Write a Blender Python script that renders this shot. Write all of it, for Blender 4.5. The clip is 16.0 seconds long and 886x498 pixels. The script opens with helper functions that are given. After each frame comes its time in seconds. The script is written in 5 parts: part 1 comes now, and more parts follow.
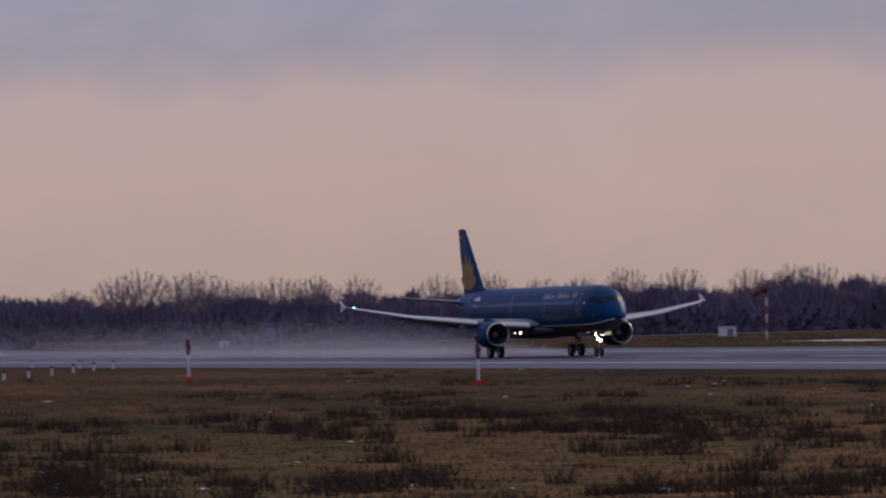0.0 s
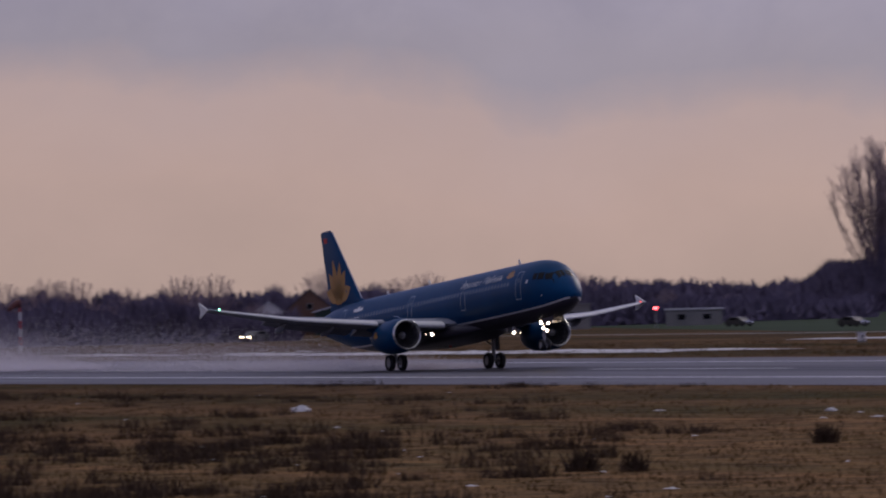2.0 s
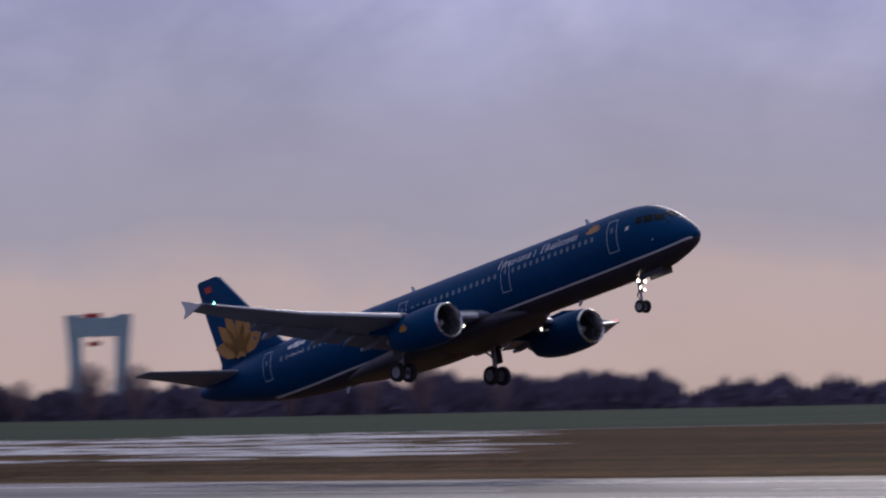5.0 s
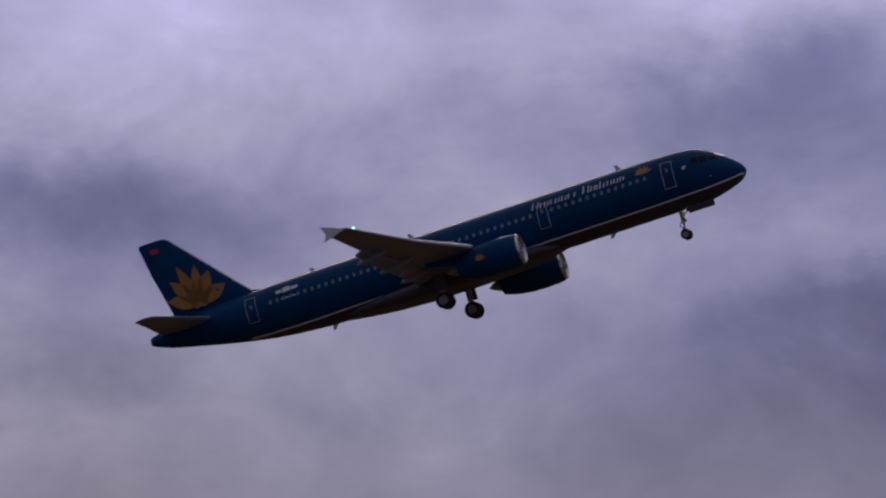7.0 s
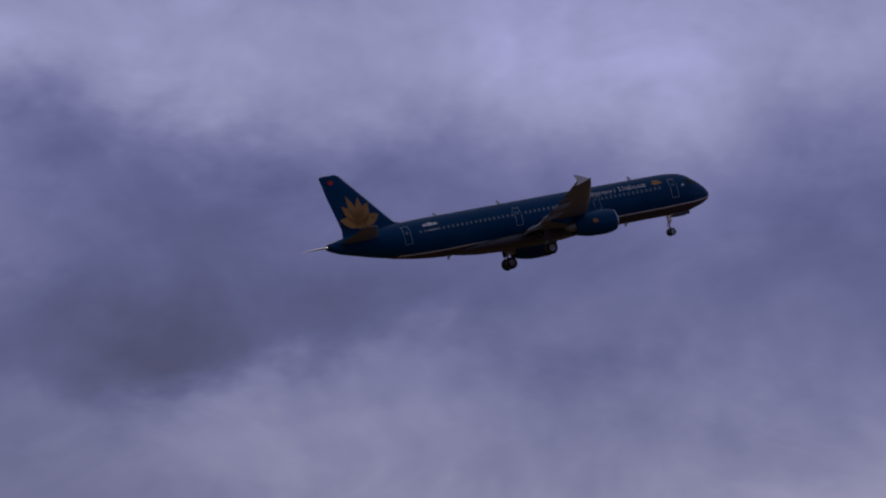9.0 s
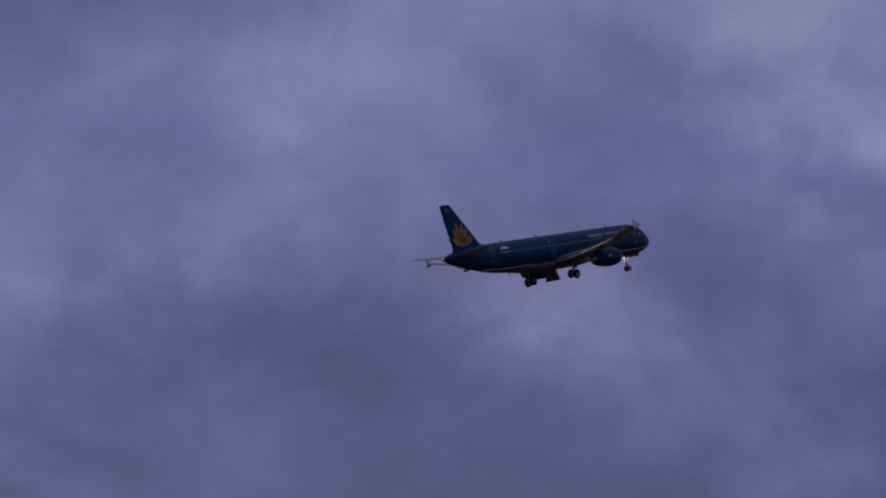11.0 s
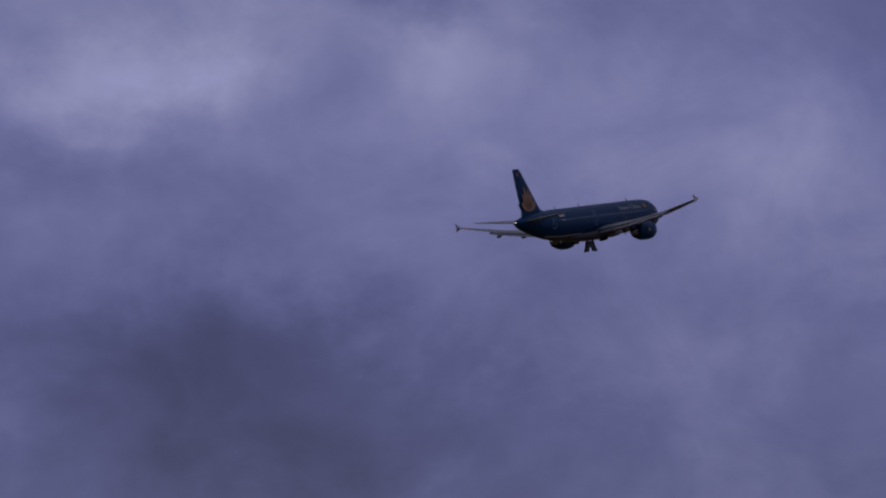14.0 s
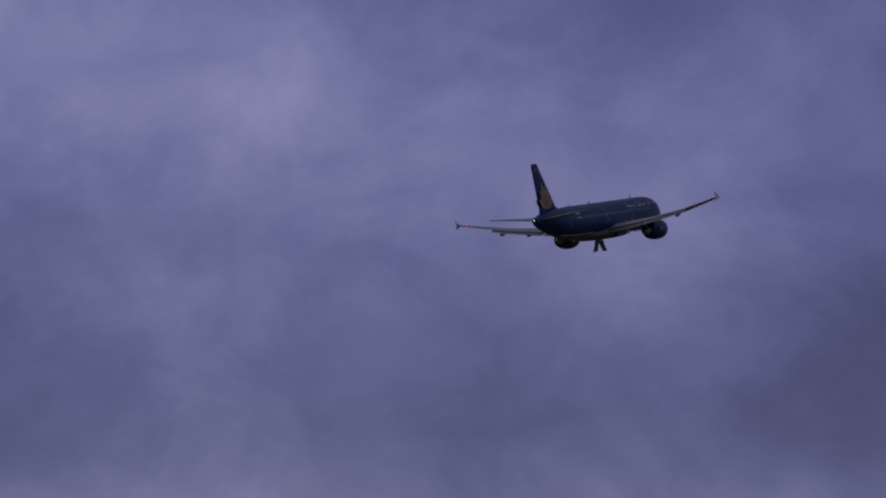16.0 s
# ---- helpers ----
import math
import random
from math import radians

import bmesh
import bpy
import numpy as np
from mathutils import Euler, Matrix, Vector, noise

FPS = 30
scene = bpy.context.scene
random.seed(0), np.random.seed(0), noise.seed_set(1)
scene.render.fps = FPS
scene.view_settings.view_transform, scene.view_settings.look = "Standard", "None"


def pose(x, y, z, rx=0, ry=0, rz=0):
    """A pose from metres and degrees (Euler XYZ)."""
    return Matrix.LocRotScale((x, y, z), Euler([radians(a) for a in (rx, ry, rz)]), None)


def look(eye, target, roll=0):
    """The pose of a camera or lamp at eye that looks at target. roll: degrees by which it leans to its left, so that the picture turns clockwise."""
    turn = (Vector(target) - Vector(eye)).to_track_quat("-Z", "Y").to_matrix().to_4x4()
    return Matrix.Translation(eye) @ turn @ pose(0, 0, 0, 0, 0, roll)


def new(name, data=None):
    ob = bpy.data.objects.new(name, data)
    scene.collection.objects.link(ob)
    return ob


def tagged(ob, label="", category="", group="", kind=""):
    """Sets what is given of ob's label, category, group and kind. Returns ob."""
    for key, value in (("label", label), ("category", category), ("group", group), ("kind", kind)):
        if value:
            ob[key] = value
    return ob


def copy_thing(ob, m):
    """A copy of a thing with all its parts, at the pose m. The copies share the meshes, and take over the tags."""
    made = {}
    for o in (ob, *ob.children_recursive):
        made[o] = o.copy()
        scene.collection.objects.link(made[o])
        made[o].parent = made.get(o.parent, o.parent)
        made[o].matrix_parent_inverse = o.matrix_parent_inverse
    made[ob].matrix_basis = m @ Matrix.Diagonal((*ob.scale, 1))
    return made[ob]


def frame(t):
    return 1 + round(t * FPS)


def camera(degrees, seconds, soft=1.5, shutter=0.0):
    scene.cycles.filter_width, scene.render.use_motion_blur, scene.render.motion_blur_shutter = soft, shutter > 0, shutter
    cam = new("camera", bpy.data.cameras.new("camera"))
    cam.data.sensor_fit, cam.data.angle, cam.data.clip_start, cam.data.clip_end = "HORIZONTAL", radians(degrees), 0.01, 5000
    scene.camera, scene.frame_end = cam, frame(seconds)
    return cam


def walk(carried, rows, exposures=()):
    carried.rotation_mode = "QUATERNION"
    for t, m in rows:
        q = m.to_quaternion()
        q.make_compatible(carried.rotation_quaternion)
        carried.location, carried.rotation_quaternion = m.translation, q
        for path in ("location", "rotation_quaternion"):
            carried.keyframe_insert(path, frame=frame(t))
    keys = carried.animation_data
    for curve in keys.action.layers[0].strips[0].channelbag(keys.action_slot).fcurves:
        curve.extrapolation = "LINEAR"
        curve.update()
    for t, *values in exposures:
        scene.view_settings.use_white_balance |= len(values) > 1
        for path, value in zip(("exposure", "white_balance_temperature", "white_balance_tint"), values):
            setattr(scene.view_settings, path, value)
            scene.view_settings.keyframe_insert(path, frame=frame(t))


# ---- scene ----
# The camera follows the aeroplane from a dike and draws back as it lifts off.
EYE_HEIGHT = 4.834
# seconds, camera azimuth, tilt and roll in degrees, eye x, y, aeroplane x, y, z, pitch, bank and yaw
TRACK = [
    (0.0, -71.972, 0.437, 1.40, 0.00, 0.00, -618.70, 209.86, 0.01, 0.25, -0.20, 0.00),
    (0.5, -70.696, 0.404, 1.40, 0.00, 0.00, -582.91, 209.86, 0.01, 0.80, -0.22, 0.00),
    (1.0, -69.307, 0.385, 1.40, 0.00, 0.00, -546.96, 209.86, 0.02, 1.06, -0.25, 0.00),
    (1.5, -67.903, 0.384, 1.40, 0.00, 0.00, -511.34, 209.86, 0.02, 2.68, -0.27, 0.00),
    (2.0, -66.148, 0.412, 1.40, 0.00, 0.00, -474.64, 209.86, 0.02, 4.48, -0.30, 0.00),
    (2.5, -64.454, 0.461, 1.50, 3.61, -1.73, -434.25, 208.13, 0.04, 6.44, -0.65, 0.00),
    (3.0, -62.503, 0.472, 1.65, 15.94, -8.35, -401.30, 210.29, 0.09, 8.13, -1.50, 0.00),
    (3.5, -60.238, 0.451, 1.75, 29.42, -17.05, -374.56, 217.03, 0.20, 9.56, -2.50, 0.00),
    (4.0, -57.214, 0.555, 1.81, 41.82, -27.40, -340.14, 222.84, 1.86, 10.84, -3.10, 0.00),
    (4.5, -53.283, 0.725, 1.56, 52.69, -39.74, -304.11, 229.34, 3.45, 11.95, -3.00, 0.00),
    (4.7, -50.954, 0.785, 1.46, 55.69, -45.63, -287.10, 235.23, 3.72, 12.44, -2.80, 0.00),
    (6.8, -32.300, 4.580, -0.01, 70.00, -56.00, -195.48, 364.39, 39.61, 16.55, -0.11, 13.97),
    (7.0, -31.050, 4.750, -0.02, 70.00, -56.00, -193.02, 383.54, 42.87, 16.59, -0.92, 15.80),
    (7.5, -27.950, 5.150, 0.03, 70.00, -56.00, -202.65, 469.52, 55.76, 16.74, -3.46, 26.51),
    (8.0, -24.800, 5.350, 0.01, 70.00, -56.00, -181.87, 514.16, 60.90, 15.45, -5.05, 35.27),
    (8.5, -21.400, 5.600, -0.01, 70.00, -56.00, -159.68, 556.34, 67.71, 13.37, -6.54, 44.06),
    (9.0, -18.300, 5.900, -0.01, 70.00, -56.00, -145.42, 622.64, 77.11, 12.02, -6.32, 50.23),
    (9.2, -17.050, 6.030, 0.00, 70.00, -56.00, -136.68, 646.93, 80.77, 11.88, -5.78, 52.60),
    (11.3, -8.050, 7.600, 0.00, 70.00, -56.00, -49.64, 894.13, 128.30, 10.44, -3.83, 62.41),
    (11.5, -7.500, 7.640, -0.00, 70.00, -56.00, -40.46, 897.15, 129.63, 10.30, -3.52, 63.01),
    (12.0, -6.350, 7.680, 0.00, 70.00, -56.00, -19.86, 902.88, 131.91, 10.56, -3.47, 64.46),
    (12.5, -5.300, 7.600, 0.00, 70.00, -56.00, 0.98, 905.35, 130.94, 9.87, -3.73, 65.54),
    (13.0, -4.280, 7.460, 0.00, 70.00, -56.00, 17.99, 896.49, 128.34, 9.82, -3.71, 66.36),
    (13.5, -3.220, 7.370, -0.01, 70.00, -56.00, 35.41, 890.76, 124.99, 9.77, -3.18, 66.84),
    (14.0, -2.280, 7.140, -0.01, 70.00, -56.00, 51.64, 886.27, 122.34, 9.51, -3.34, 67.24),
    (14.5, -1.120, 7.040, -0.00, 70.00, -56.00, 71.42, 876.61, 120.15, 9.40, -3.57, 67.27),
    (15.0, 0.020, 6.870, 0.00, 70.00, -56.00, 89.49, 863.57, 115.40, 9.07, -3.80, 67.21),
    (15.5, 0.950, 6.750, 0.00, 70.00, -56.00, 104.03, 851.41, 111.62, 9.04, -3.76, 67.35),
    (16.0, 1.800, 6.650, 0.00, 70.00, -56.00, 117.31, 835.90, 108.45, 9.14, -3.64, 67.61),
]


def aim(pan, tilt, roll, x, y):
    a, b = radians(pan), radians(tilt)
    eye = Vector((x, y, EYE_HEIGHT))
    way = Vector((math.sin(a) * math.cos(b), math.cos(a) * math.cos(b), math.sin(b)))
    return look(eye, eye + 100 * way, -roll)


cam = camera(6.912, 16.0, soft=2.1, shutter=0.25)
walk(cam, [(r[0], aim(*r[1:6])) for r in TRACK],
     [(0.0, -0.10, 6550, 10), (1.0, -0.15, 6620, 11), (2.0, -0.17, 6700, 12), (3.0, -0.03, 6550, 10), (3.5, 0.16, 6350, 10), (4.0, 0.14, 6200, 10), (4.5, 0.05, 6080, 10), (4.7, 0.0, 6080, 10),
      (6.8, -0.87, 6620, 10), (7.5, -0.98, 6560, 10), (8.0, -1.04, 6480, 10), (9.0, -1.1, 6280, 10), (11.5, -1.13, 6440, 10), (16.0, -1.15, 6400, 10)])


# ---------------------------------------------------------------- sky and light
def srgb(r, g, b, a=1.0):
    f = lambda c: c / 12.92 if c <= 0.04045 else ((c + 0.055) / 1.055) ** 2.4
    return (f(r / 255), f(g / 255), f(b / 255), a)


def nodes_of(tree):
    def add(kind, **kw):
        n = tree.nodes.new(kind)
        for k, v in kw.items():
            n.inputs[k.replace("_", " ")].default_value = v
        return n
    return add, tree.links.new


def ramp(tree, stops, interpolation="EASE"):
    n = tree.nodes.new("ShaderNodeValToRGB")
    n.color_ramp.interpolation = interpolation
    e = n.color_ramp.elements
    while len(e) < len(stops):
        e.new(0.5)
    for k, (p, c) in zip(e, stops):
        k.position, k.color = p, c
    return n


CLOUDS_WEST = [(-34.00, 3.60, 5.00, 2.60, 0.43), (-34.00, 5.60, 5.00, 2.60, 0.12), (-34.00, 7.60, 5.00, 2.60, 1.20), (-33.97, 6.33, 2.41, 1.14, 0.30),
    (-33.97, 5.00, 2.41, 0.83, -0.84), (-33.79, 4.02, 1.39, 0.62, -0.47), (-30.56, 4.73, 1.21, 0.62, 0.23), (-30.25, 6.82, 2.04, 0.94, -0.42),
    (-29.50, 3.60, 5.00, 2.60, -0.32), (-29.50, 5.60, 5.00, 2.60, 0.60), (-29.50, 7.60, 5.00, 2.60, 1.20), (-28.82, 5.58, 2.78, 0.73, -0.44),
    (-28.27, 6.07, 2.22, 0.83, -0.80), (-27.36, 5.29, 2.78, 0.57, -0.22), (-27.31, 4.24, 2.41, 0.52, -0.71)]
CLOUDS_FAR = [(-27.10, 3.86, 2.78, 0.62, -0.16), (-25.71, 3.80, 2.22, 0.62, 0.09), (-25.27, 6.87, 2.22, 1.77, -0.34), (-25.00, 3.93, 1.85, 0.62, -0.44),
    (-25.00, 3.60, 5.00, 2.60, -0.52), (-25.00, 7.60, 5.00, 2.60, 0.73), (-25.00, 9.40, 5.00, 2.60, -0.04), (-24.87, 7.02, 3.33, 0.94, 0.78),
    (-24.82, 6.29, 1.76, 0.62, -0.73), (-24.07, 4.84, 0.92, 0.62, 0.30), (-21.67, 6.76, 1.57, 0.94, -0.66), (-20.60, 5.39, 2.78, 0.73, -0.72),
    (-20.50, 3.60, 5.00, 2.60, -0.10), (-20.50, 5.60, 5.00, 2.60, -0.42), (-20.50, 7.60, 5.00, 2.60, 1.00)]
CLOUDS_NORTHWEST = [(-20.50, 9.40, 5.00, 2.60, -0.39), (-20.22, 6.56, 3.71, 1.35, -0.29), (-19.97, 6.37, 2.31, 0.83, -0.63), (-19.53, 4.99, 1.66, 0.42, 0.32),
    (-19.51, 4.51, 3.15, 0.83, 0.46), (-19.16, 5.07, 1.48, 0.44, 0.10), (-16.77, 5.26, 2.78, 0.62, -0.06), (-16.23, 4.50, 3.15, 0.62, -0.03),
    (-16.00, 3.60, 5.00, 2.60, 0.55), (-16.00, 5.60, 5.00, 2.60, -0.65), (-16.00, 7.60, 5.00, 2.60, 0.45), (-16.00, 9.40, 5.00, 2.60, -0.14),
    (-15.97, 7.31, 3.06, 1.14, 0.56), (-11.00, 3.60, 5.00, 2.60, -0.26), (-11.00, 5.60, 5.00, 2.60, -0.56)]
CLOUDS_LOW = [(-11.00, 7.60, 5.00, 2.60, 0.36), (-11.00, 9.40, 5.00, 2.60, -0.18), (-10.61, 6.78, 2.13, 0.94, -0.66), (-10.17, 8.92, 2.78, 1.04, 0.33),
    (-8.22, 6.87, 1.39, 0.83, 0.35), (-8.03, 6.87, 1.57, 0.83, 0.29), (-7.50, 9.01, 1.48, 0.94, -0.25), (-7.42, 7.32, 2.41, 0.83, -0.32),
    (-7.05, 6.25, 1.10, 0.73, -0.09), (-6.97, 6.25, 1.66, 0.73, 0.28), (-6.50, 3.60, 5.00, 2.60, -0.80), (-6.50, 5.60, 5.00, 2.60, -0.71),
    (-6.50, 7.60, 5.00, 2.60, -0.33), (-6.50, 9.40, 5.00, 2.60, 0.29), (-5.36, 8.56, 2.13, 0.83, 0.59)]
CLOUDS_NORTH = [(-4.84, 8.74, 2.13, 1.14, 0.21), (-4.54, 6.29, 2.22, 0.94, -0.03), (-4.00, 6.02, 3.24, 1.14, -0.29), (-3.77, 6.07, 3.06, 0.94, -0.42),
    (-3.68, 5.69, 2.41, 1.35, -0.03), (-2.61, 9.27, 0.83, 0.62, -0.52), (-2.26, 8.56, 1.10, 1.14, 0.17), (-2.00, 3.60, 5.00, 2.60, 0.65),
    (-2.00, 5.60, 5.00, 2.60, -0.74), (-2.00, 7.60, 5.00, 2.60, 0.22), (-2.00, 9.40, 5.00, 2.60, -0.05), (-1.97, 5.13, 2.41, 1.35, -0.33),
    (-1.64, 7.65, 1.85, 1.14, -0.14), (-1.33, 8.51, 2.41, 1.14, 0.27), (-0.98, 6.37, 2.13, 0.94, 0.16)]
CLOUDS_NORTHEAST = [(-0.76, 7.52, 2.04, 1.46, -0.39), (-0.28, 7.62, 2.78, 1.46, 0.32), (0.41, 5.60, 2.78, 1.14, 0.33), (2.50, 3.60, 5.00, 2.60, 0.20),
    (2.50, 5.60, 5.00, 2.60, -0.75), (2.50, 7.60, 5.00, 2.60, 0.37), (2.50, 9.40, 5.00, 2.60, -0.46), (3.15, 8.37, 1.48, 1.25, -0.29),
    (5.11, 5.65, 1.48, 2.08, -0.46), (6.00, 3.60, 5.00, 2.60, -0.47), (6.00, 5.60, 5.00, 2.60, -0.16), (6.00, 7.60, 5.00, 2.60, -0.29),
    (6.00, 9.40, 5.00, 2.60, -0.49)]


def make_world():
    world = bpy.data.worlds.new("winter_dusk")
    scene.world = world
    world.use_nodes = True
    t = world.node_tree
    t.nodes.clear()
    add, link = nodes_of(t)

    def calc(op, a, b, c=None):
        n = add("ShaderNodeMath")
        n.operation = op
        for k, v in enumerate((a, b, c)):
            if v is None:
                continue
            if isinstance(v, (int, float)):
                n.inputs[k].default_value = v
            else:
                link(v, n.inputs[k])
        return n.outputs[0]

    def spread(value, a, b, c, d, soft=False):
        n = add("ShaderNodeMapRange")
        if soft:
            n.interpolation_type = "SMOOTHSTEP"
        link(value, n.inputs["Value"])
        for k, v in zip(("From Min", "From Max", "To Min", "To Max"), (a, b, c, d)):
            n.inputs[k].default_value = v
        return n.outputs[0]

    coord = add("ShaderNodeTexCoord")
    sky = t.nodes.new("ShaderNodeTexSky")
    sky.sky_type, sky.sun_disc = "NISHITA", False
    sky.sun_elevation, sky.sun_rotation = radians(22), radians(SUN_AZ)
    # cloud fields, stretched flat
    flat = add("ShaderNodeMapping")
    flat.inputs["Scale"].default_value = (1, 1, 1.3)
    flat.inputs["Location"].default_value = (3.7, 1.2, 0.5)
    link(coord.outputs["Generated"], flat.inputs["Vector"])
    big = add("ShaderNodeTexNoise", Scale=6.5, Detail=4.0, Roughness=0.5, Distortion=0.0)
    mid = add("ShaderNodeTexNoise", Scale=15.0, Detail=8.0, Roughness=0.57, Distortion=0.15)
    small = add("ShaderNodeTexNoise", Scale=40.0, Detail=8.0, Roughness=0.6, Distortion=0.5)
    torn = add("ShaderNodeTexNoise", Scale=26.0, Detail=7.0, Roughness=0.62, Distortion=0.0)
    for n in (big, mid, small, torn):
        link(flat.outputs[0], n.inputs["Vector"])
    sep = add("ShaderNodeSeparateXYZ")
    link(coord.outputs["Generated"], sep.inputs[0])
    # height above the horizon, bent by the cloud field; the cloud edge sinks towards the middle of the strip
    sink = calc("MULTIPLY_ADD", sep.outputs["Y"], 0.03, sep.outputs["Z"])
    up = calc("SUBTRACT", calc("MULTIPLY_ADD", mid.outputs["Fac"], 0.032, sink), 0.025)
    deck = ramp(t, [(0.0, srgb(181, 160, 153)), (0.016, srgb(192, 168, 163)), (0.027, srgb(189, 168, 168)), (0.034, srgb(160, 154, 169)),
                    (0.055, srgb(158, 155, 181)), (0.085, srgb(173, 173, 217)), (0.125, srgb(164, 166, 222)), (0.165, srgb(153, 157, 218)), (0.2, srgb(152, 156, 211)), (0.24, srgb(152, 155, 209)),
                    (0.29, srgb(151, 154, 209)), (0.36, srgb(155, 157, 207)), (0.5, srgb(158, 158, 190)), (1.0, srgb(205, 205, 215))], "LINEAR")
    link(up, deck.inputs[0])
    # compass bearing and height in degrees, their outlines torn by the cloud field
    bearing = calc("MULTIPLY", calc("ARCTAN2", sep.outputs["X"], sep.outputs["Y"]), 57.2958)
    height = calc("MULTIPLY", calc("ARCSINE", sep.outputs["Z"], 0.0), 57.2958)
    tear = add("ShaderNodeSeparateXYZ")
    link(torn.outputs["Color"], tear.inputs[0])
    at = add("ShaderNodeCombineXYZ")
    link(calc("MULTIPLY_ADD", calc("SUBTRACT", tear.outputs["X"], 0.5), 3.4, bearing), at.inputs["X"])
    link(calc("MULTIPLY_ADD", calc("SUBTRACT", tear.outputs["Y"], 0.5), 2.0, height), at.inputs["Y"])
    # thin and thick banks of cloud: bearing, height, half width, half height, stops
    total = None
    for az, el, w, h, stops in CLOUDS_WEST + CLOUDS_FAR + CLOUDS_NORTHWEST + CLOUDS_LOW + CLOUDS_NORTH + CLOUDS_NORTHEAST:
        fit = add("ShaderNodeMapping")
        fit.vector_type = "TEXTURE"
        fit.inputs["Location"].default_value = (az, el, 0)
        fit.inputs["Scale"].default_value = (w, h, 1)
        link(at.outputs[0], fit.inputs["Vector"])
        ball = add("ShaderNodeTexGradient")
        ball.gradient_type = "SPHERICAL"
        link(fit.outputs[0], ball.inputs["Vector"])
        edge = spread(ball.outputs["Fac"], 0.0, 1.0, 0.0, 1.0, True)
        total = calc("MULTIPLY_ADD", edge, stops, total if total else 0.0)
    field = calc("MULTIPLY_ADD", calc("SUBTRACT", big.outputs["Fac"], 0.5), 0.5, calc("MULTIPLY", calc("SUBTRACT", mid.outputs["Fac"], 0.5), 1.5))
    field = calc("MULTIPLY_ADD", calc("SUBTRACT", small.outputs["Fac"], 0.5), 1.25, field)
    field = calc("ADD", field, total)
    # strong high up, faint by the horizon
    much = spread(sep.outputs["Z"], 0.03, 0.06, 0.12, 1.0)
    field = calc("MULTIPLY", field, much)
    # unseen sky away from the sun, dimmed to darken the aeroplane's near side
    back = spread(sep.outputs["Y"], -1.0, 0.2, 0.62, 1.0)
    shade = add("ShaderNodeVectorMath")
    shade.operation = "SCALE"
    link(deck.outputs[0], shade.inputs[0])
    link(calc("MULTIPLY", calc("POWER", 2.0, field), back), shade.inputs["Scale"])
    # thin cloud is greyer than thick cloud
    tint = ramp(t, [(0.2, (0.90, 0.94, 1.10, 1)), (0.5, (0.995, 0.995, 1.0, 1)), (0.8, (1.10, 1.05, 0.88, 1))], "LINEAR")
    link(calc("MULTIPLY_ADD", field, 0.45, 0.5), tint.inputs[0])
    tinted = add("ShaderNodeVectorMath")
    tinted.operation = "MULTIPLY"
    link(shade.outputs[0], tinted.inputs[0])
    link(tint.outputs[0], tinted.inputs[1])
    clouds = add("ShaderNodeBackground", Strength=1.0)
    link(tinted.outputs[0], clouds.inputs["Color"])
    clear = add("ShaderNodeBackground", Strength=0.05)
    link(sky.outputs[0], clear.inputs["Color"])
    mix = add("ShaderNodeMixShader", Fac=0.03)
    link(clouds.outputs[0], mix.inputs[1])
    link(clear.outputs[0], mix.inputs[2])
    out = add("ShaderNodeOutputWorld")
    link(mix.outputs[0], out.inputs["Surface"])


SUN_AZ = -35.0
make_world()
sun = new("sun", bpy.data.lights.new("sun", "SUN"))
sun.data.energy, sun.data.angle, sun.data.color = 0.9, radians(25), (1.0, 0.86, 0.76)
_a = radians(SUN_AZ)
sun.matrix_world = look((0, 0, 0), (-math.sin(_a) * math.cos(radians(22)), -math.cos(_a) * math.cos(radians(22)), -math.sin(radians(22))))


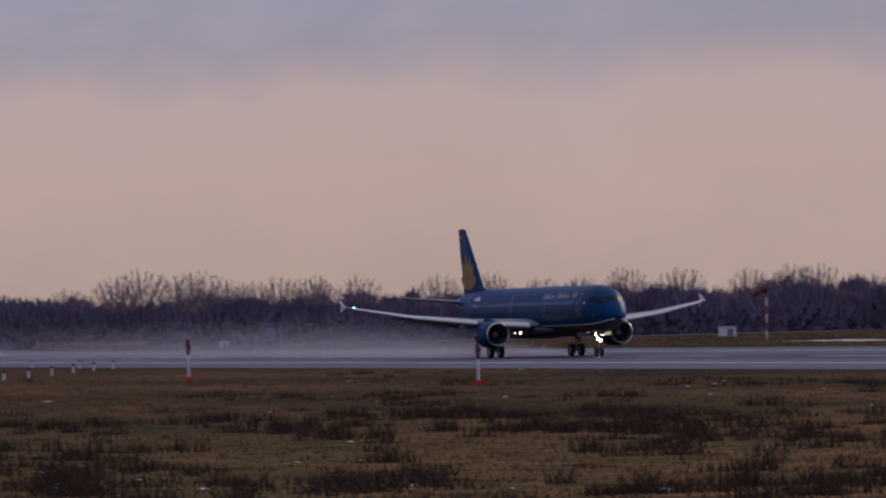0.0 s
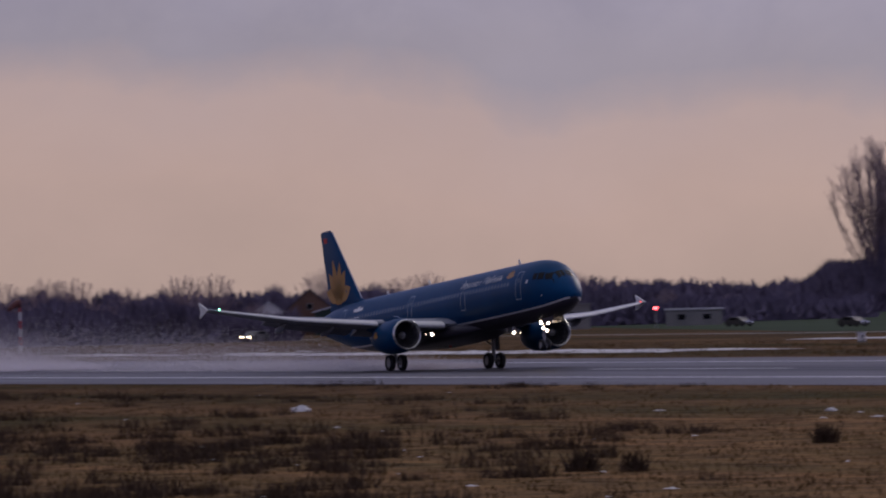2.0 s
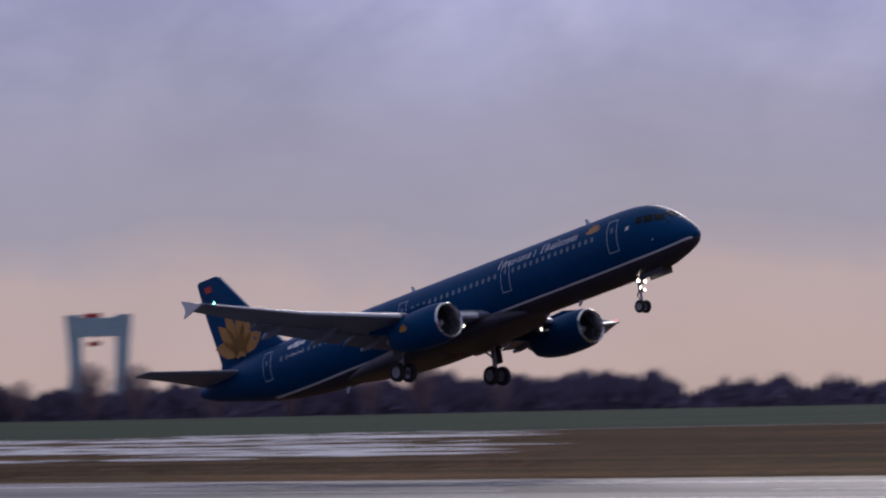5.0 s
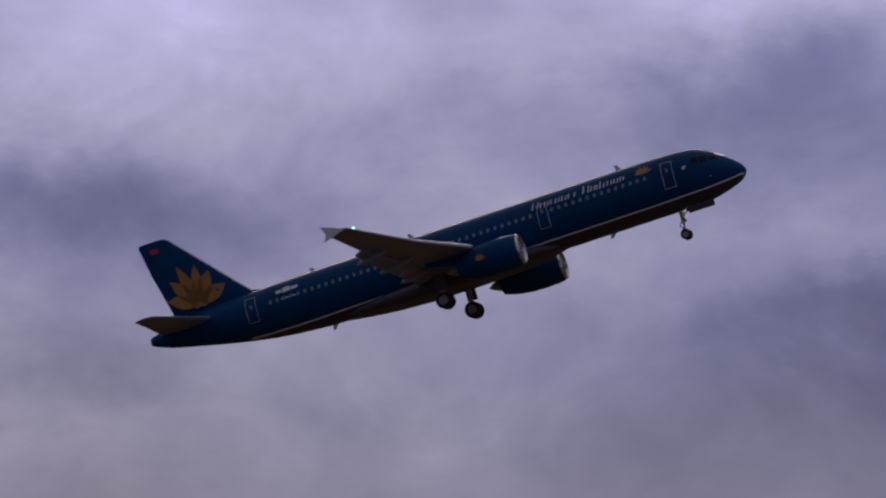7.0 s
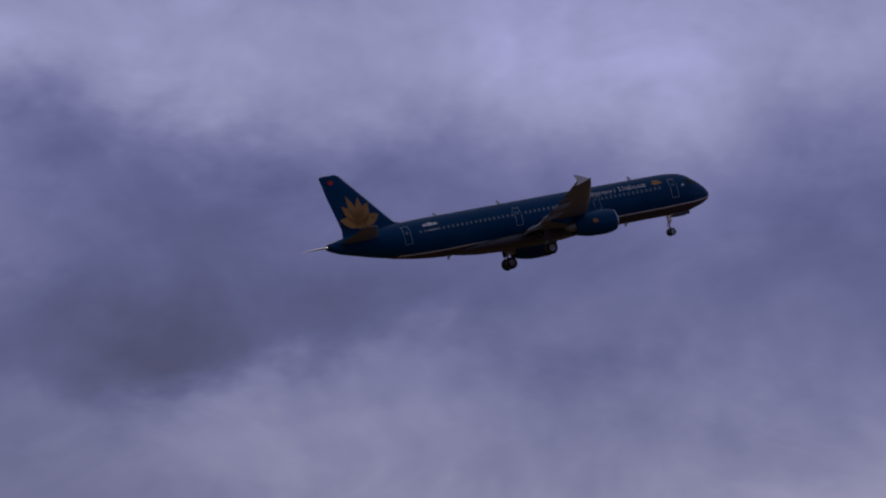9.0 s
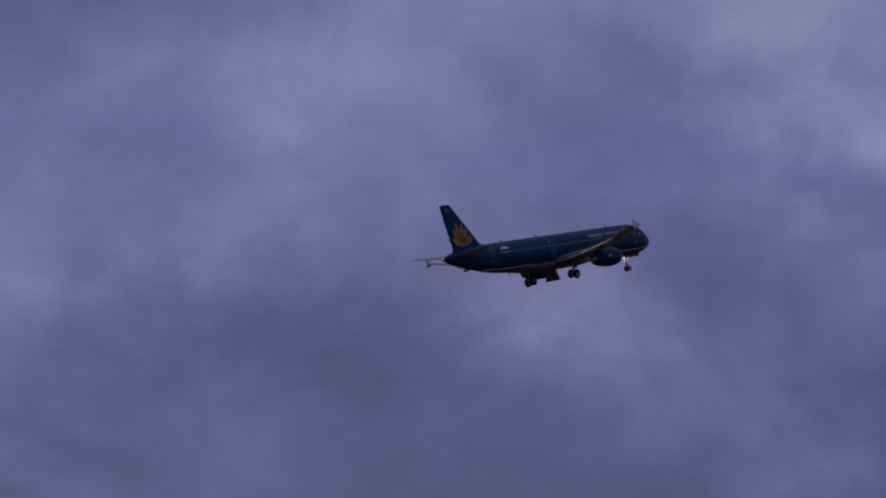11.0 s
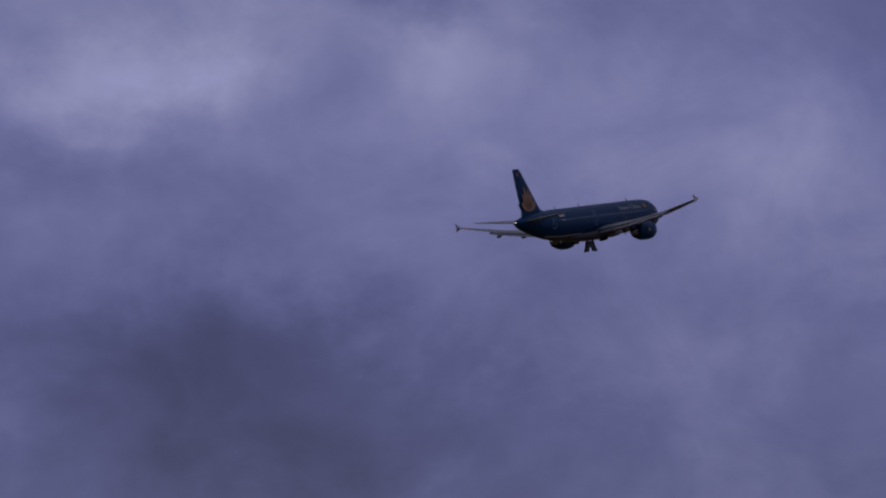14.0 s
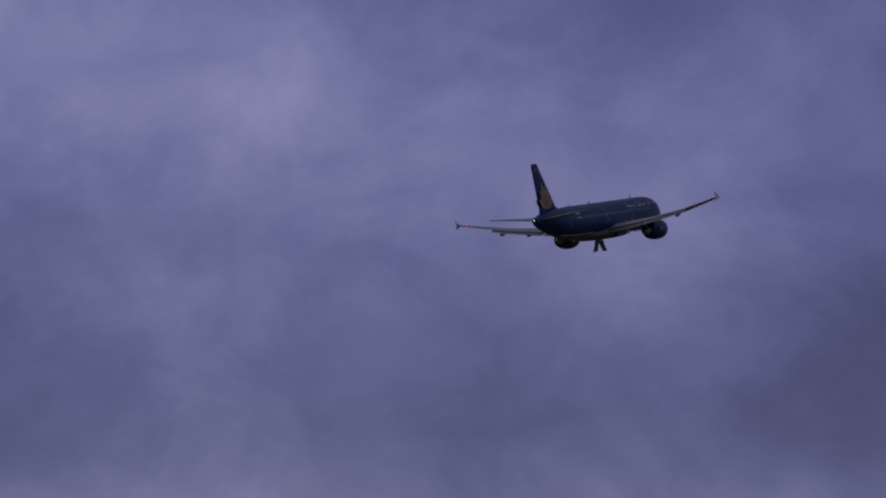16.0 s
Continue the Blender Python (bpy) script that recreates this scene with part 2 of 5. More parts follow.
# ---------------------------------------------------------------- materials
def material(name, color, rough=0.6, metal=0.0, vary=0.25, scale=1.0, bump=0.0, emit=0.0, coat=0.0, spec=0.5, fine=None, space="Object"):
    m = bpy.data.materials.new(name)
    m.use_nodes = True
    t = m.node_tree
    add, link = nodes_of(t)
    b = t.nodes["Principled BSDF"]
    b.inputs["Roughness"].default_value, b.inputs["Metallic"].default_value = rough, metal
    b.inputs["Coat Weight"].default_value = coat
    b.inputs["Specular IOR Level"].default_value = spec
    b.inputs["Coat Roughness"].default_value = 0.1
    c = (*color[:3], 1)
    if emit:
        b.inputs["Base Color"].default_value = c
        b.inputs["Emission Color"].default_value, b.inputs["Emission Strength"].default_value = c, emit
        return m
    coord = add("ShaderNodeTexCoord")
    n1 = add("ShaderNodeTexNoise", Scale=scale, Detail=5.0, Roughness=0.6)
    n2 = add("ShaderNodeTexNoise", Scale=fine or scale * 9, Detail=4.0, Roughness=0.65)
    for n in (n1, n2):
        link(coord.outputs[space], n.inputs["Vector"])
    add2 = add("ShaderNodeMath")
    add2.operation = "ADD"
    link(n1.outputs["Fac"], add2.inputs[0])
    link(n2.outputs["Fac"], add2.inputs[1])
    r = ramp(t, [(0.36, tuple(x * (1 - vary) for x in c[:3]) + (1,)), (0.64, tuple(min(1, x * (1 + vary)) for x in c[:3]) + (1,))], "LINEAR")
    hal = add("ShaderNodeMath")
    hal.operation = "MULTIPLY"
    hal.inputs[1].default_value = 0.5
    link(add2.outputs[0], hal.inputs[0])
    link(hal.outputs[0], r.inputs[0])
    link(r.outputs[0], b.inputs["Base Color"])
    rr = add("ShaderNodeMapRange")
    link(n2.outputs["Fac"], rr.inputs["Value"])
    rr.inputs["To Min"].default_value, rr.inputs["To Max"].default_value = max(0.03, rough - 0.12), min(1, rough + 0.12)
    link(rr.outputs[0], b.inputs["Roughness"])
    if bump:
        bp = add("ShaderNodeBump", Strength=bump, Distance=0.05)
        link(n2.outputs["Fac"], bp.inputs["Height"])
        link(bp.outputs[0], b.inputs["Normal"])
    return m


BLUE = material("teal_blue_paint", (0.0012, 0.049, 0.140), 0.40, vary=0.12, scale=0.4, spec=0.08)
# Belly grey darkened far below its light paint: underside shade is in the colour.
BELLY = material("shaded_belly_grey", (0.044, 0.040, 0.056), 0.5, vary=0.2, scale=0.5)
WHITE = material("white_paint", (0.72, 0.72, 0.74), 0.4, vary=0.08, scale=0.6)
GOLD = material("gold_paint", (0.40, 0.19, 0.03), 0.4, vary=0.12, scale=1.0)
RED = material("red_paint", (0.5, 0.025, 0.02), 0.45, vary=0.15, scale=1.0)
WING = material("light_grey_wing_paint", (0.205, 0.22, 0.27), 0.45, vary=0.14, scale=0.6)
SLAT = material("pale_slat_metal", (0.62, 0.62, 0.63), 0.34, 0.4, vary=0.08, scale=0.8)
CHROME = material("bare_lip_metal", (0.62, 0.62, 0.64), 0.25, 0.9, vary=0.08, scale=2)
STEEL = material("gear_steel", (0.30, 0.30, 0.31), 0.45, 0.5, vary=0.2, scale=3)
RUBBER = material("tyre_rubber", (0.018, 0.018, 0.019), 0.8, vary=0.3, scale=4)
# Blade metal darkened to carry the shade inside the inlet.
BLADE = material("inlet_shade_metal", (0.06, 0.06, 0.065), 0.5, 0.4, vary=0.2, scale=3)
RIM = material("rim_grey", (0.27, 0.27, 0.28), 0.4, 0.3, vary=0.15, scale=4)
# Near-black with the shade of hollows put into it; lamp caps share it.
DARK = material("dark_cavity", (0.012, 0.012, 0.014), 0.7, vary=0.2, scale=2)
GLASS = material("cockpit_glass", (0.008, 0.010, 0.014), 0.2, vary=0.1, scale=1, spec=0.12)
# Pale blue-grey base stands in for the sky's glint on the panes.
PANE = material("cabin_pane_glint", (0.16, 0.21, 0.27), 0.2, vary=0.15, scale=2)
LAMP = material("landing_light_lens", (1.0, 0.80, 0.62), emit=32)
NAVG = material("green_light_lens", (0.25, 1.0, 0.6), emit=9)
NAVR = material("red_light_lens", (1.0, 0.06, 0.04), emit=3)
NAVW = material("white_light_lens", (1.0, 0.95, 0.9), emit=5)
# Haze of distance is put into these tree and scrub tones, lightened and blued.
BARK = material("winter_bark", (0.19, 0.15, 0.165), 0.9, spec=0.05, vary=0.3, scale=0.8, space="Object")
TWIG = material("winter_twigs", (0.30, 0.23, 0.255), 0.95, spec=0.05, vary=0.3, scale=0.3)
SCRUB = material("hazy_scrub_twigs", (0.13, 0.112, 0.165), 0.95, spec=0.05, vary=0.35, scale=0.05)
TUSSOCK = material("dark_rush_tussock", (0.062, 0.042, 0.030), 0.95, spec=0.05, vary=0.4, scale=0.4)
STRAW = material("pale_dead_grass", (0.105, 0.064, 0.028), 0.95, spec=0.05, vary=0.65, scale=0.045, fine=0.5)
SNOW = material("old_snow", (0.48, 0.48, 0.52), 0.7, vary=0.15, scale=0.6, bump=0.3)
CONCRETE = material("grey_concrete", (0.21, 0.205, 0.20), 0.8, vary=0.2, scale=0.3, bump=0.1)
ROOFW = material("snowy_roof", (0.44, 0.45, 0.49), 0.6, vary=0.15, scale=0.15)
GREENW = material("green_cladding", (0.020, 0.105, 0.060), 0.6, vary=0.15, scale=0.2)
DGREENW = material("dark_green_cladding", (0.010, 0.030, 0.024), 0.6, vary=0.2, scale=0.2)
BRICK = material("brown_brick", (0.13, 0.07, 0.05), 0.85, vary=0.25, scale=0.5)
TILE = material("dark_roof_tiles", (0.06, 0.04, 0.045), 0.8, vary=0.25, scale=0.5)
CRANE = material("pale_teal_crane_paint", (0.36, 0.50, 0.52), 0.6, vary=0.15, scale=0.1)
CARP = material("dark_car_paint", (0.02, 0.022, 0.026), 0.3, vary=0.2, scale=1, coat=0.5)


def spray_material():
    """Thin white mist, mostly clear."""
    m = bpy.data.materials.new("water_spray")
    m.use_nodes = True
    t = m.node_tree
    t.nodes.clear()
    add, link = nodes_of(t)
    white = add("ShaderNodeBsdfDiffuse")
    white.inputs["Color"].default_value = (0.76, 0.73, 0.80, 1)
    back = add("ShaderNodeBsdfTranslucent")
    back.inputs["Color"].default_value = (0.76, 0.73, 0.80, 1)
    both = add("ShaderNodeMixShader", Fac=0.5)
    link(white.outputs[0], both.inputs[1])
    link(back.outputs[0], both.inputs[2])
    clear = add("ShaderNodeBsdfTransparent")
    mix = add("ShaderNodeMixShader", Fac=0.5)
    link(clear.outputs[0], mix.inputs[1])
    link(both.outputs[0], mix.inputs[2])
    out = add("ShaderNodeOutputMaterial")
    link(mix.outputs[0], out.inputs["Surface"])
    return m


SPRAY = spray_material()


def ground_material():
    m = bpy.data.materials.new("winter_grassland")
    m.use_nodes = True
    t = m.node_tree
    add, link = nodes_of(t)
    b = t.nodes["Principled BSDF"]
    b.inputs["Roughness"].default_value = 0.95
    b.inputs["Specular IOR Level"].default_value = 0.02
    coord = add("ShaderNodeTexCoord")
    wide = add("ShaderNodeTexNoise", Scale=1.0, Detail=5.0, Roughness=0.6, Distortion=0.4)
    clump = add("ShaderNodeTexNoise", Scale=0.42, Detail=6.0, Roughness=0.65)
    blade = add("ShaderNodeTexNoise", Scale=6.0, Detail=5.0, Roughness=0.7)
    along = add("ShaderNodeMapping")
    along.inputs["Scale"].default_value = (0.012, 0.05, 1)
    link(coord.outputs["Object"], along.inputs["Vector"])
    link(along.outputs[0], wide.inputs["Vector"])
    for n in (clump, blade):
        link(coord.outputs["Object"], n.inputs["Vector"])
    c1 = ramp(t, [(0.35, (0.037, 0.031, 0.012, 1)), (0.48, (0.070, 0.043, 0.019, 1)), (0.58, (0.095, 0.054, 0.026, 1)), (0.7, (0.145, 0.085, 0.040, 1))], "LINEAR")
    link(wide.outputs["Fac"], c1.inputs[0])
    c2 = ramp(t, [(0.33, (0.30, 0.29, 0.28, 1)), (0.5, (1, 1, 1, 1)), (0.68, (1.5, 1.45, 1.35, 1))], "LINEAR")
    link(clump.outputs["Fac"], c2.inputs[0])
    c3 = ramp(t, [(0.3, (0.6, 0.6, 0.6, 1)), (0.7, (1.4, 1.4, 1.4, 1))], "LINEAR")
    link(blade.outputs["Fac"], c3.inputs[0])
    m1 = add("ShaderNodeMix")
    m1.data_type, m1.blend_type = "RGBA", "MULTIPLY"
    m1.inputs[0].default_value = 1.0
    link(c1.outputs[0], m1.inputs[6])
    link(c2.outputs[0], m1.inputs[7])
    m2 = add("ShaderNodeMix")
    m2.data_type, m2.blend_type = "RGBA", "MULTIPLY"
    m2.inputs[0].default_value = 1.0
    link(m1.outputs[2], m2.inputs[6])
    link(c3.outputs[0], m2.inputs[7])
    # mown, paler grass towards the east
    where = add("ShaderNodeSeparateXYZ")
    link(coord.outputs["Object"], where.inputs[0])
    mown = add("ShaderNodeMapRange")
    link(where.outputs["X"], mown.inputs["Value"])
    for k, v in zip(("From Min", "From Max", "To Min", "To Max"), (-370.0, -210.0, 1.0, 1.9)):
        mown.inputs[k].default_value = v
    m3 = add("ShaderNodeVectorMath")
    m3.operation = "SCALE"
    link(m2.outputs[2], m3.inputs[0])
    link(mown.outputs[0], m3.inputs["Scale"])
    link(m3.outputs[0], b.inputs["Base Color"])
    bp = add("ShaderNodeBump", Strength=0.8, Distance=0.25)
    link(clump.outputs["Fac"], bp.inputs["Height"])
    link(bp.outputs[0], b.inputs["Normal"])
    return m


def asphalt_material():
    m = bpy.data.materials.new("wet_asphalt")
    m.use_nodes = True
    t = m.node_tree
    add, link = nodes_of(t)
    b = t.nodes["Principled BSDF"]
    coord = add("ShaderNodeTexCoord")
    long = add("ShaderNodeMapping")
    long.inputs["Scale"].default_value = (0.02, 0.5, 1)
    link(coord.outputs["Object"], long.inputs["Vector"])
    lane = add("ShaderNodeTexNoise", Scale=1.0, Detail=5.0, Roughness=0.6)
    link(long.outputs[0], lane.inputs["Vector"])
    grit = add("ShaderNodeTexNoise", Scale=14.0, Detail=4.0)
    link(coord.outputs["Object"], grit.inputs["Vector"])
    c = ramp(t, [(0.35, (0.026, 0.025, 0.032, 1)), (0.65, (0.066, 0.062, 0.074, 1))], "LINEAR")
    link(lane.outputs["Fac"], c.inputs[0])
    # tyre rubber along the wheel tracks dulls and darkens the middle
    where = add("ShaderNodeSeparateXYZ")
    link(coord.outputs["Object"], where.inputs[0])
    wobble = add("ShaderNodeMath")
    wobble.operation = "MULTIPLY_ADD"
    link(lane.outputs["Fac"], wobble.inputs[0])
    wobble.inputs[1].default_value = 10.0
    link(where.outputs["Y"], wobble.inputs[2])
    rubber = ramp(t, [(0.30, (1, 1, 1, 1)), (0.42, (0.42, 0.42, 0.46, 1)), (0.56, (0.42, 0.42, 0.46, 1)), (0.68, (1, 1, 1, 1))], "EASE")
    span = add("ShaderNodeMapRange")
    link(wobble.outputs[0], span.inputs["Value"])
    span.inputs["From Min"].default_value, span.inputs["From Max"].default_value = 185.0, 245.0
    link(span.outputs[0], rubber.inputs[0])
    worn = add("ShaderNodeMix")
    worn.data_type, worn.blend_type = "RGBA", "MULTIPLY"
    worn.inputs[0].default_value = 1.0
    link(c.outputs[0], worn.inputs[6])
    link(rubber.outputs[0], worn.inputs[7])
    link(worn.outputs[2], b.inputs["Base Color"])
    gloss = add("ShaderNodeMath")
    gloss.operation = "MULTIPLY"
    link(rubber.outputs[0], gloss.inputs[0])
    gloss.inputs[1].default_value = 0.23
    link(gloss.outputs[0], b.inputs["Specular IOR Level"])
    r = add("ShaderNodeMapRange")
    link(lane.outputs["Fac"], r.inputs["Value"])
    for k, v in zip(("From Min", "From Max", "To Min", "To Max"), (0.35, 0.65, 0.40, 0.62)):
        r.inputs[k].default_value = v
    link(r.outputs[0], b.inputs["Roughness"])
    bp = add("ShaderNodeBump", Strength=0.35, Distance=0.02)
    link(grit.outputs["Fac"], bp.inputs["Height"])
    link(bp.outputs[0], b.inputs["Normal"])
    return m


GRASS = ground_material()
ASPHALT = asphalt_material()
FIELD = material("green_winter_field", (0.030, 0.050, 0.030), 0.95, spec=0.03, vary=0.3, scale=0.02, fine=0.5, bump=0.4)


# ---------------------------------------------------------------- mesh helpers
def mesh_of(name, verts, faces, mats=(), smooth=False):
    me = bpy.data.meshes.new(name)
    me.from_pydata([tuple(map(float, v)) for v in verts], [], [tuple(map(int, f)) for f in faces])
    for m in mats:
        me.materials.append(m)
    if smooth:
        me.polygons.foreach_set("use_smooth", [True] * len(me.polygons))
    me.update()
    return me


def part(name, bm, mat, parent=None, label="", smooth=False, sharp=40):
    """One mesh object from a bmesh or a ready mesh, under a thing or a part."""
    if isinstance(bm, bpy.types.Mesh):
        me = bm
    else:
        bmesh.ops.recalc_face_normals(bm, faces=bm.faces[:])
        if smooth:
            for f in bm.faces:
                f.smooth = True
            for e in bm.edges:
                if len(e.link_faces) == 2 and e.calc_face_angle(0) > radians(sharp):
                    e.smooth = False
        me = bpy.data.meshes.new(name)
        bm.to_mesh(me)
        bm.free()
    if mat and not me.materials:
        me.materials.append(mat)
    ob = new(name, me)
    if parent:
        ob.parent = parent
    if label:
        tagged(ob, label)
    return ob


def thing(name, m, label, category, group="", kind=""):
    ob = new(name)
    ob.matrix_basis = m
    return tagged(ob, label, category, group, kind)


def box(bm, cx, cy, cz, sx, sy, sz, bevel=0.0):
    g = bmesh.ops.create_cube(bm, size=1, matrix=Matrix.LocRotScale((cx, cy, cz), None, (sx, sy, sz)))
    if bevel:
        es = list({e for v in g["verts"] for e in v.link_edges})
        bmesh.ops.bevel(bm, geom=es, offset=bevel, segments=2, affect="EDGES")
    return bm


def rod(bm, a, b, r0, r1=None, n=10):
    a, b = Vector(a), Vector(b)
    d = b - a
    q = d.to_track_quat("Z", "Y").to_matrix().to_4x4()
    bmesh.ops.create_cone(bm, cap_ends=True, segments=n, radius1=r0, radius2=r0 if r1 is None else r1, depth=d.length,
                          matrix=Matrix.Translation((a + b) / 2) @ q)
    return bm


def loft(bm, rings, caps=True, closed=True):
    vs = [[bm.verts.new(p) for p in ring] for ring in rings]
    n = len(rings[0])
    for a, b in zip(vs, vs[1:]):
        for i in range(n if closed else n - 1):
            j = (i + 1) % n
            bm.faces.new((a[i], a[j], b[j], b[i]))
    if caps:
        bm.faces.new(vs[0])
        bm.faces.new(vs[-1])
    return bm


def lathe_x(bm, profile, cx, cy, cz, n=36, caps=False):
    """A body of revolution about the x direction; profile of (x, radius)."""
    rings = [[(cx + x, cy + r * math.cos(a), cz + r * math.sin(a)) for a in (2 * math.pi * i / n for i in range(n))] for x, r in profile]
    return loft(bm, rings, caps)


def smooth_table(table, x):
    """Monotone cubic through rows (x, values...), rows in falling x."""
    tb = np.array(table, float)[::-1]
    xs = tb[:, 0]
    i = int(np.clip(np.searchsorted(xs, x) - 1, 0, len(xs) - 2))
    h = xs[i + 1] - xs[i]
    t = (x - xs[i]) / h
    out = []
    for c in range(1, tb.shape[1]):
        v = tb[:, c]
        d = np.diff(v) / np.diff(xs)
        def slope(k):
            if k == 0 or k == len(xs) - 1:
                return d[0] if k == 0 else d[-1]
            return 0.0 if d[k - 1] * d[k] <= 0 else 2 * d[k - 1] * d[k] / (d[k - 1] + d[k])
        m0, m1 = slope(i), slope(i + 1)
        out.append((2 * t**3 - 3 * t**2 + 1) * v[i] + (t**3 - 2 * t**2 + t) * h * m0 + (-2 * t**3 + 3 * t**2) * v[i + 1] + (t**3 - t**2) * h * m1)
    return out


# ---------------------------------------------------------------- the ground
def sheet(name, x0, x1, y0, y1, z, mat, label, category, nx=1, ny=1):
    xs, ys = np.linspace(x0, x1, nx + 1), np.linspace(y0, y1, ny + 1)
    vs = [(x, y, z) for y in ys for x in xs]
    fs = [(j * (nx + 1) + i, j * (nx + 1) + i + 1, (j + 1) * (nx + 1) + i + 1, (j + 1) * (nx + 1) + i) for j in range(ny) for i in range(nx)]
    ob = new(name, mesh_of(name, vs, fs, [mat]))
    return tagged(ob, label, category, kind="structure")


def polar(az, d, z=0.0):
    return (d * math.sin(radians(az)), d * math.cos(radians(az)), z)


def build_ground():
    sheet("ground", -4800, 4800, -4800, 4800, 0.0, GRASS, "brown winter grassland around the runway", "ground", 8, 8)
    sheet("runway", -4000, 4000, 172.2, 247.6, 0.03, ASPHALT, "wet grey asphalt runway with broad shoulders", "runway", 40, 1)
    # winter crop field beyond the strip, its near side slanting
    near = [polar(az, d, 0.05) for az, d in ((-65.5, 1300), (-63.2, 900), (-61.0, 850), (-58.0, 900), (-54.0, 1020), (-45.0, 1050), (20.0, 1100))]
    rise = [polar(az, d, z) for az, d, z in ((-65.5, 1460, 0.05), (-63.2, 1470, 0.6), (-61.0, 1475, 1.2), (-58.0, 1480, 1.7), (-54.0, 1485, 2.0), (-45.0, 1490, 2.0), (20.0, 1490, 2.0))]
    n = len(near)
    tagged(new("field", mesh_of("field", near + rise, [(i, i + 1, n + i + 1, n + i) for i in range(n - 1)], [FIELD], True)), "dull green winter field rising to the woods", "field", kind="structure")
    # painted lines
    def line(x0, x1, y, w):
        return [(x0, y - w / 2, 0.045), (x1, y - w / 2, 0.045), (x1, y + w / 2, 0.045), (x0, y + w / 2, 0.045)]
    for y in (188.2, 231.5):
        me = mesh_of("edge_line", line(-2400, 2400, y, 1.2), [(0, 1, 2, 3)], [LINE])
        tagged(new("edge_line", me), "worn white painted runway edge line", "road marking", kind="structure")
    me = mesh_of("centre_dash", line(0, 30, 0, 0.9), [(0, 1, 2, 3)], [LINE])
    for i in range(22):
        ob = new("centre_dash", me)
        ob.location = (-900 + 50 * i, 209.9, 0)
        tagged(ob, "worn white centreline dash on the runway", "road marking", "runway centreline", "structure")
    # perimeter track beyond the strip
    outer = [polar(az, d, 0.07) for az, d in ((-78, 1000), (-70, 990), (-66.5, 1030), (-63.2, 880), (-61.0, 830), (-58.0, 880), (-54.0, 1000), (-45.0, 1030), (20.0, 1080))]
    inner = [polar(az, d, 0.07) for az, d in ((-78, 990), (-70, 980), (-66.5, 1018), (-63.2, 868), (-61.0, 819), (-58.0, 868), (-54.0, 987), (-45.0, 1016), (20.0, 1066))]
    n = len(outer)
    me = mesh_of("track", outer + inner, [(i, i + 1, n + i + 1, n + i) for i in range(n - 1)], [CONCRETE])
    tagged(new("perimeter_road", me), "pale concrete perimeter road beside the field", "road", kind="structure")


LINE = material("worn_white_marking", (0.68, 0.68, 0.70), 0.5, vary=0.25, scale=0.3, fine=2.5)


def blade_field(name, count, seed, place, height, width, lean, mat, label, blades=5, spread=0.25):
    """Tufts of leaning blades, joined as one body of stuff."""
    rng = np.random.default_rng(seed)
    xy = place(rng, count)
    n = len(xy)
    base = np.repeat(xy, blades, axis=0) + rng.normal(0, spread, (n * blades, 2))
    hgt = np.repeat(height(rng, xy), blades) * rng.uniform(0.55, 1.15, n * blades)
    a = rng.uniform(0, 2 * np.pi, n * blades)
    tip = base + (lean * hgt * rng.normal(0, 1, n * blades))[:, None] * np.c_[np.cos(a), np.sin(a)]
    b = rng.uniform(0, np.pi, n * blades)
    off = 0.5 * width * np.c_[np.cos(b), np.sin(b)] * rng.uniform(0.6, 1.5, (n * blades, 1))
    v = np.zeros((n * blades, 3, 3))
    v[:, 0, :2], v[:, 1, :2], v[:, 2, :2] = base - off, base + off, tip
    v[:, 0, 2] = v[:, 1, 2] = -0.02
    v[:, 2, 2] = hgt
    ob = new(name, mesh_of(name, v.reshape(-1, 3), np.arange(n * blades * 3).reshape(-1, 3), [mat]))
    return tagged(ob, label, "grass", kind="stuff")


def near_strip(rng, n, r0=150, r1=560, a0=-77.5, a1=-46):
    az = np.radians(rng.uniform(a0, a1, n * 2))
    d = r0 * (r1 / r0) ** rng.uniform(0, 1, n * 2)
    p = np.c_[d * np.sin(az), d * np.cos(az)]
    return p[p[:, 1] < 171][:n]


def far_strip(rng, n):
    az = np.radians(rng.uniform(-77, -46, n * 2))
    d = rng.uniform(430, 1000, n * 2)
    p = np.c_[d * np.sin(az), d * np.cos(az)]
    return p[(p[:, 1] > 249) & (p[:, 1] < 330)][:n]


def patchy(rng, n):
    """Tussocks gathered in loose bands."""
    p = near_strip(rng, n * 6, 150, 560, -77.5, -64.0)
    keep = [noise.noise((x * 0.012, y * 0.06, 3.1)) + 0.35 * noise.noise((x * 0.08, y * 0.2, 7.7)) > 0.22 for x, y in p]
    return p[np.array(keep)][:n]


def rush_bank(rng, n):
    """Thick rush clumps on the rough ground west of the marker posts."""
    p = near_strip(rng, n * 6, 150, 330, -77.5, -64.8)
    keep = [0.45 * noise.noise((x * 0.02, y * 0.05, 13.1)) + noise.noise((x * 0.31, y * 0.24, 5.7)) > 0.36 for x, y in p]
    return p[np.array(keep)][:n]


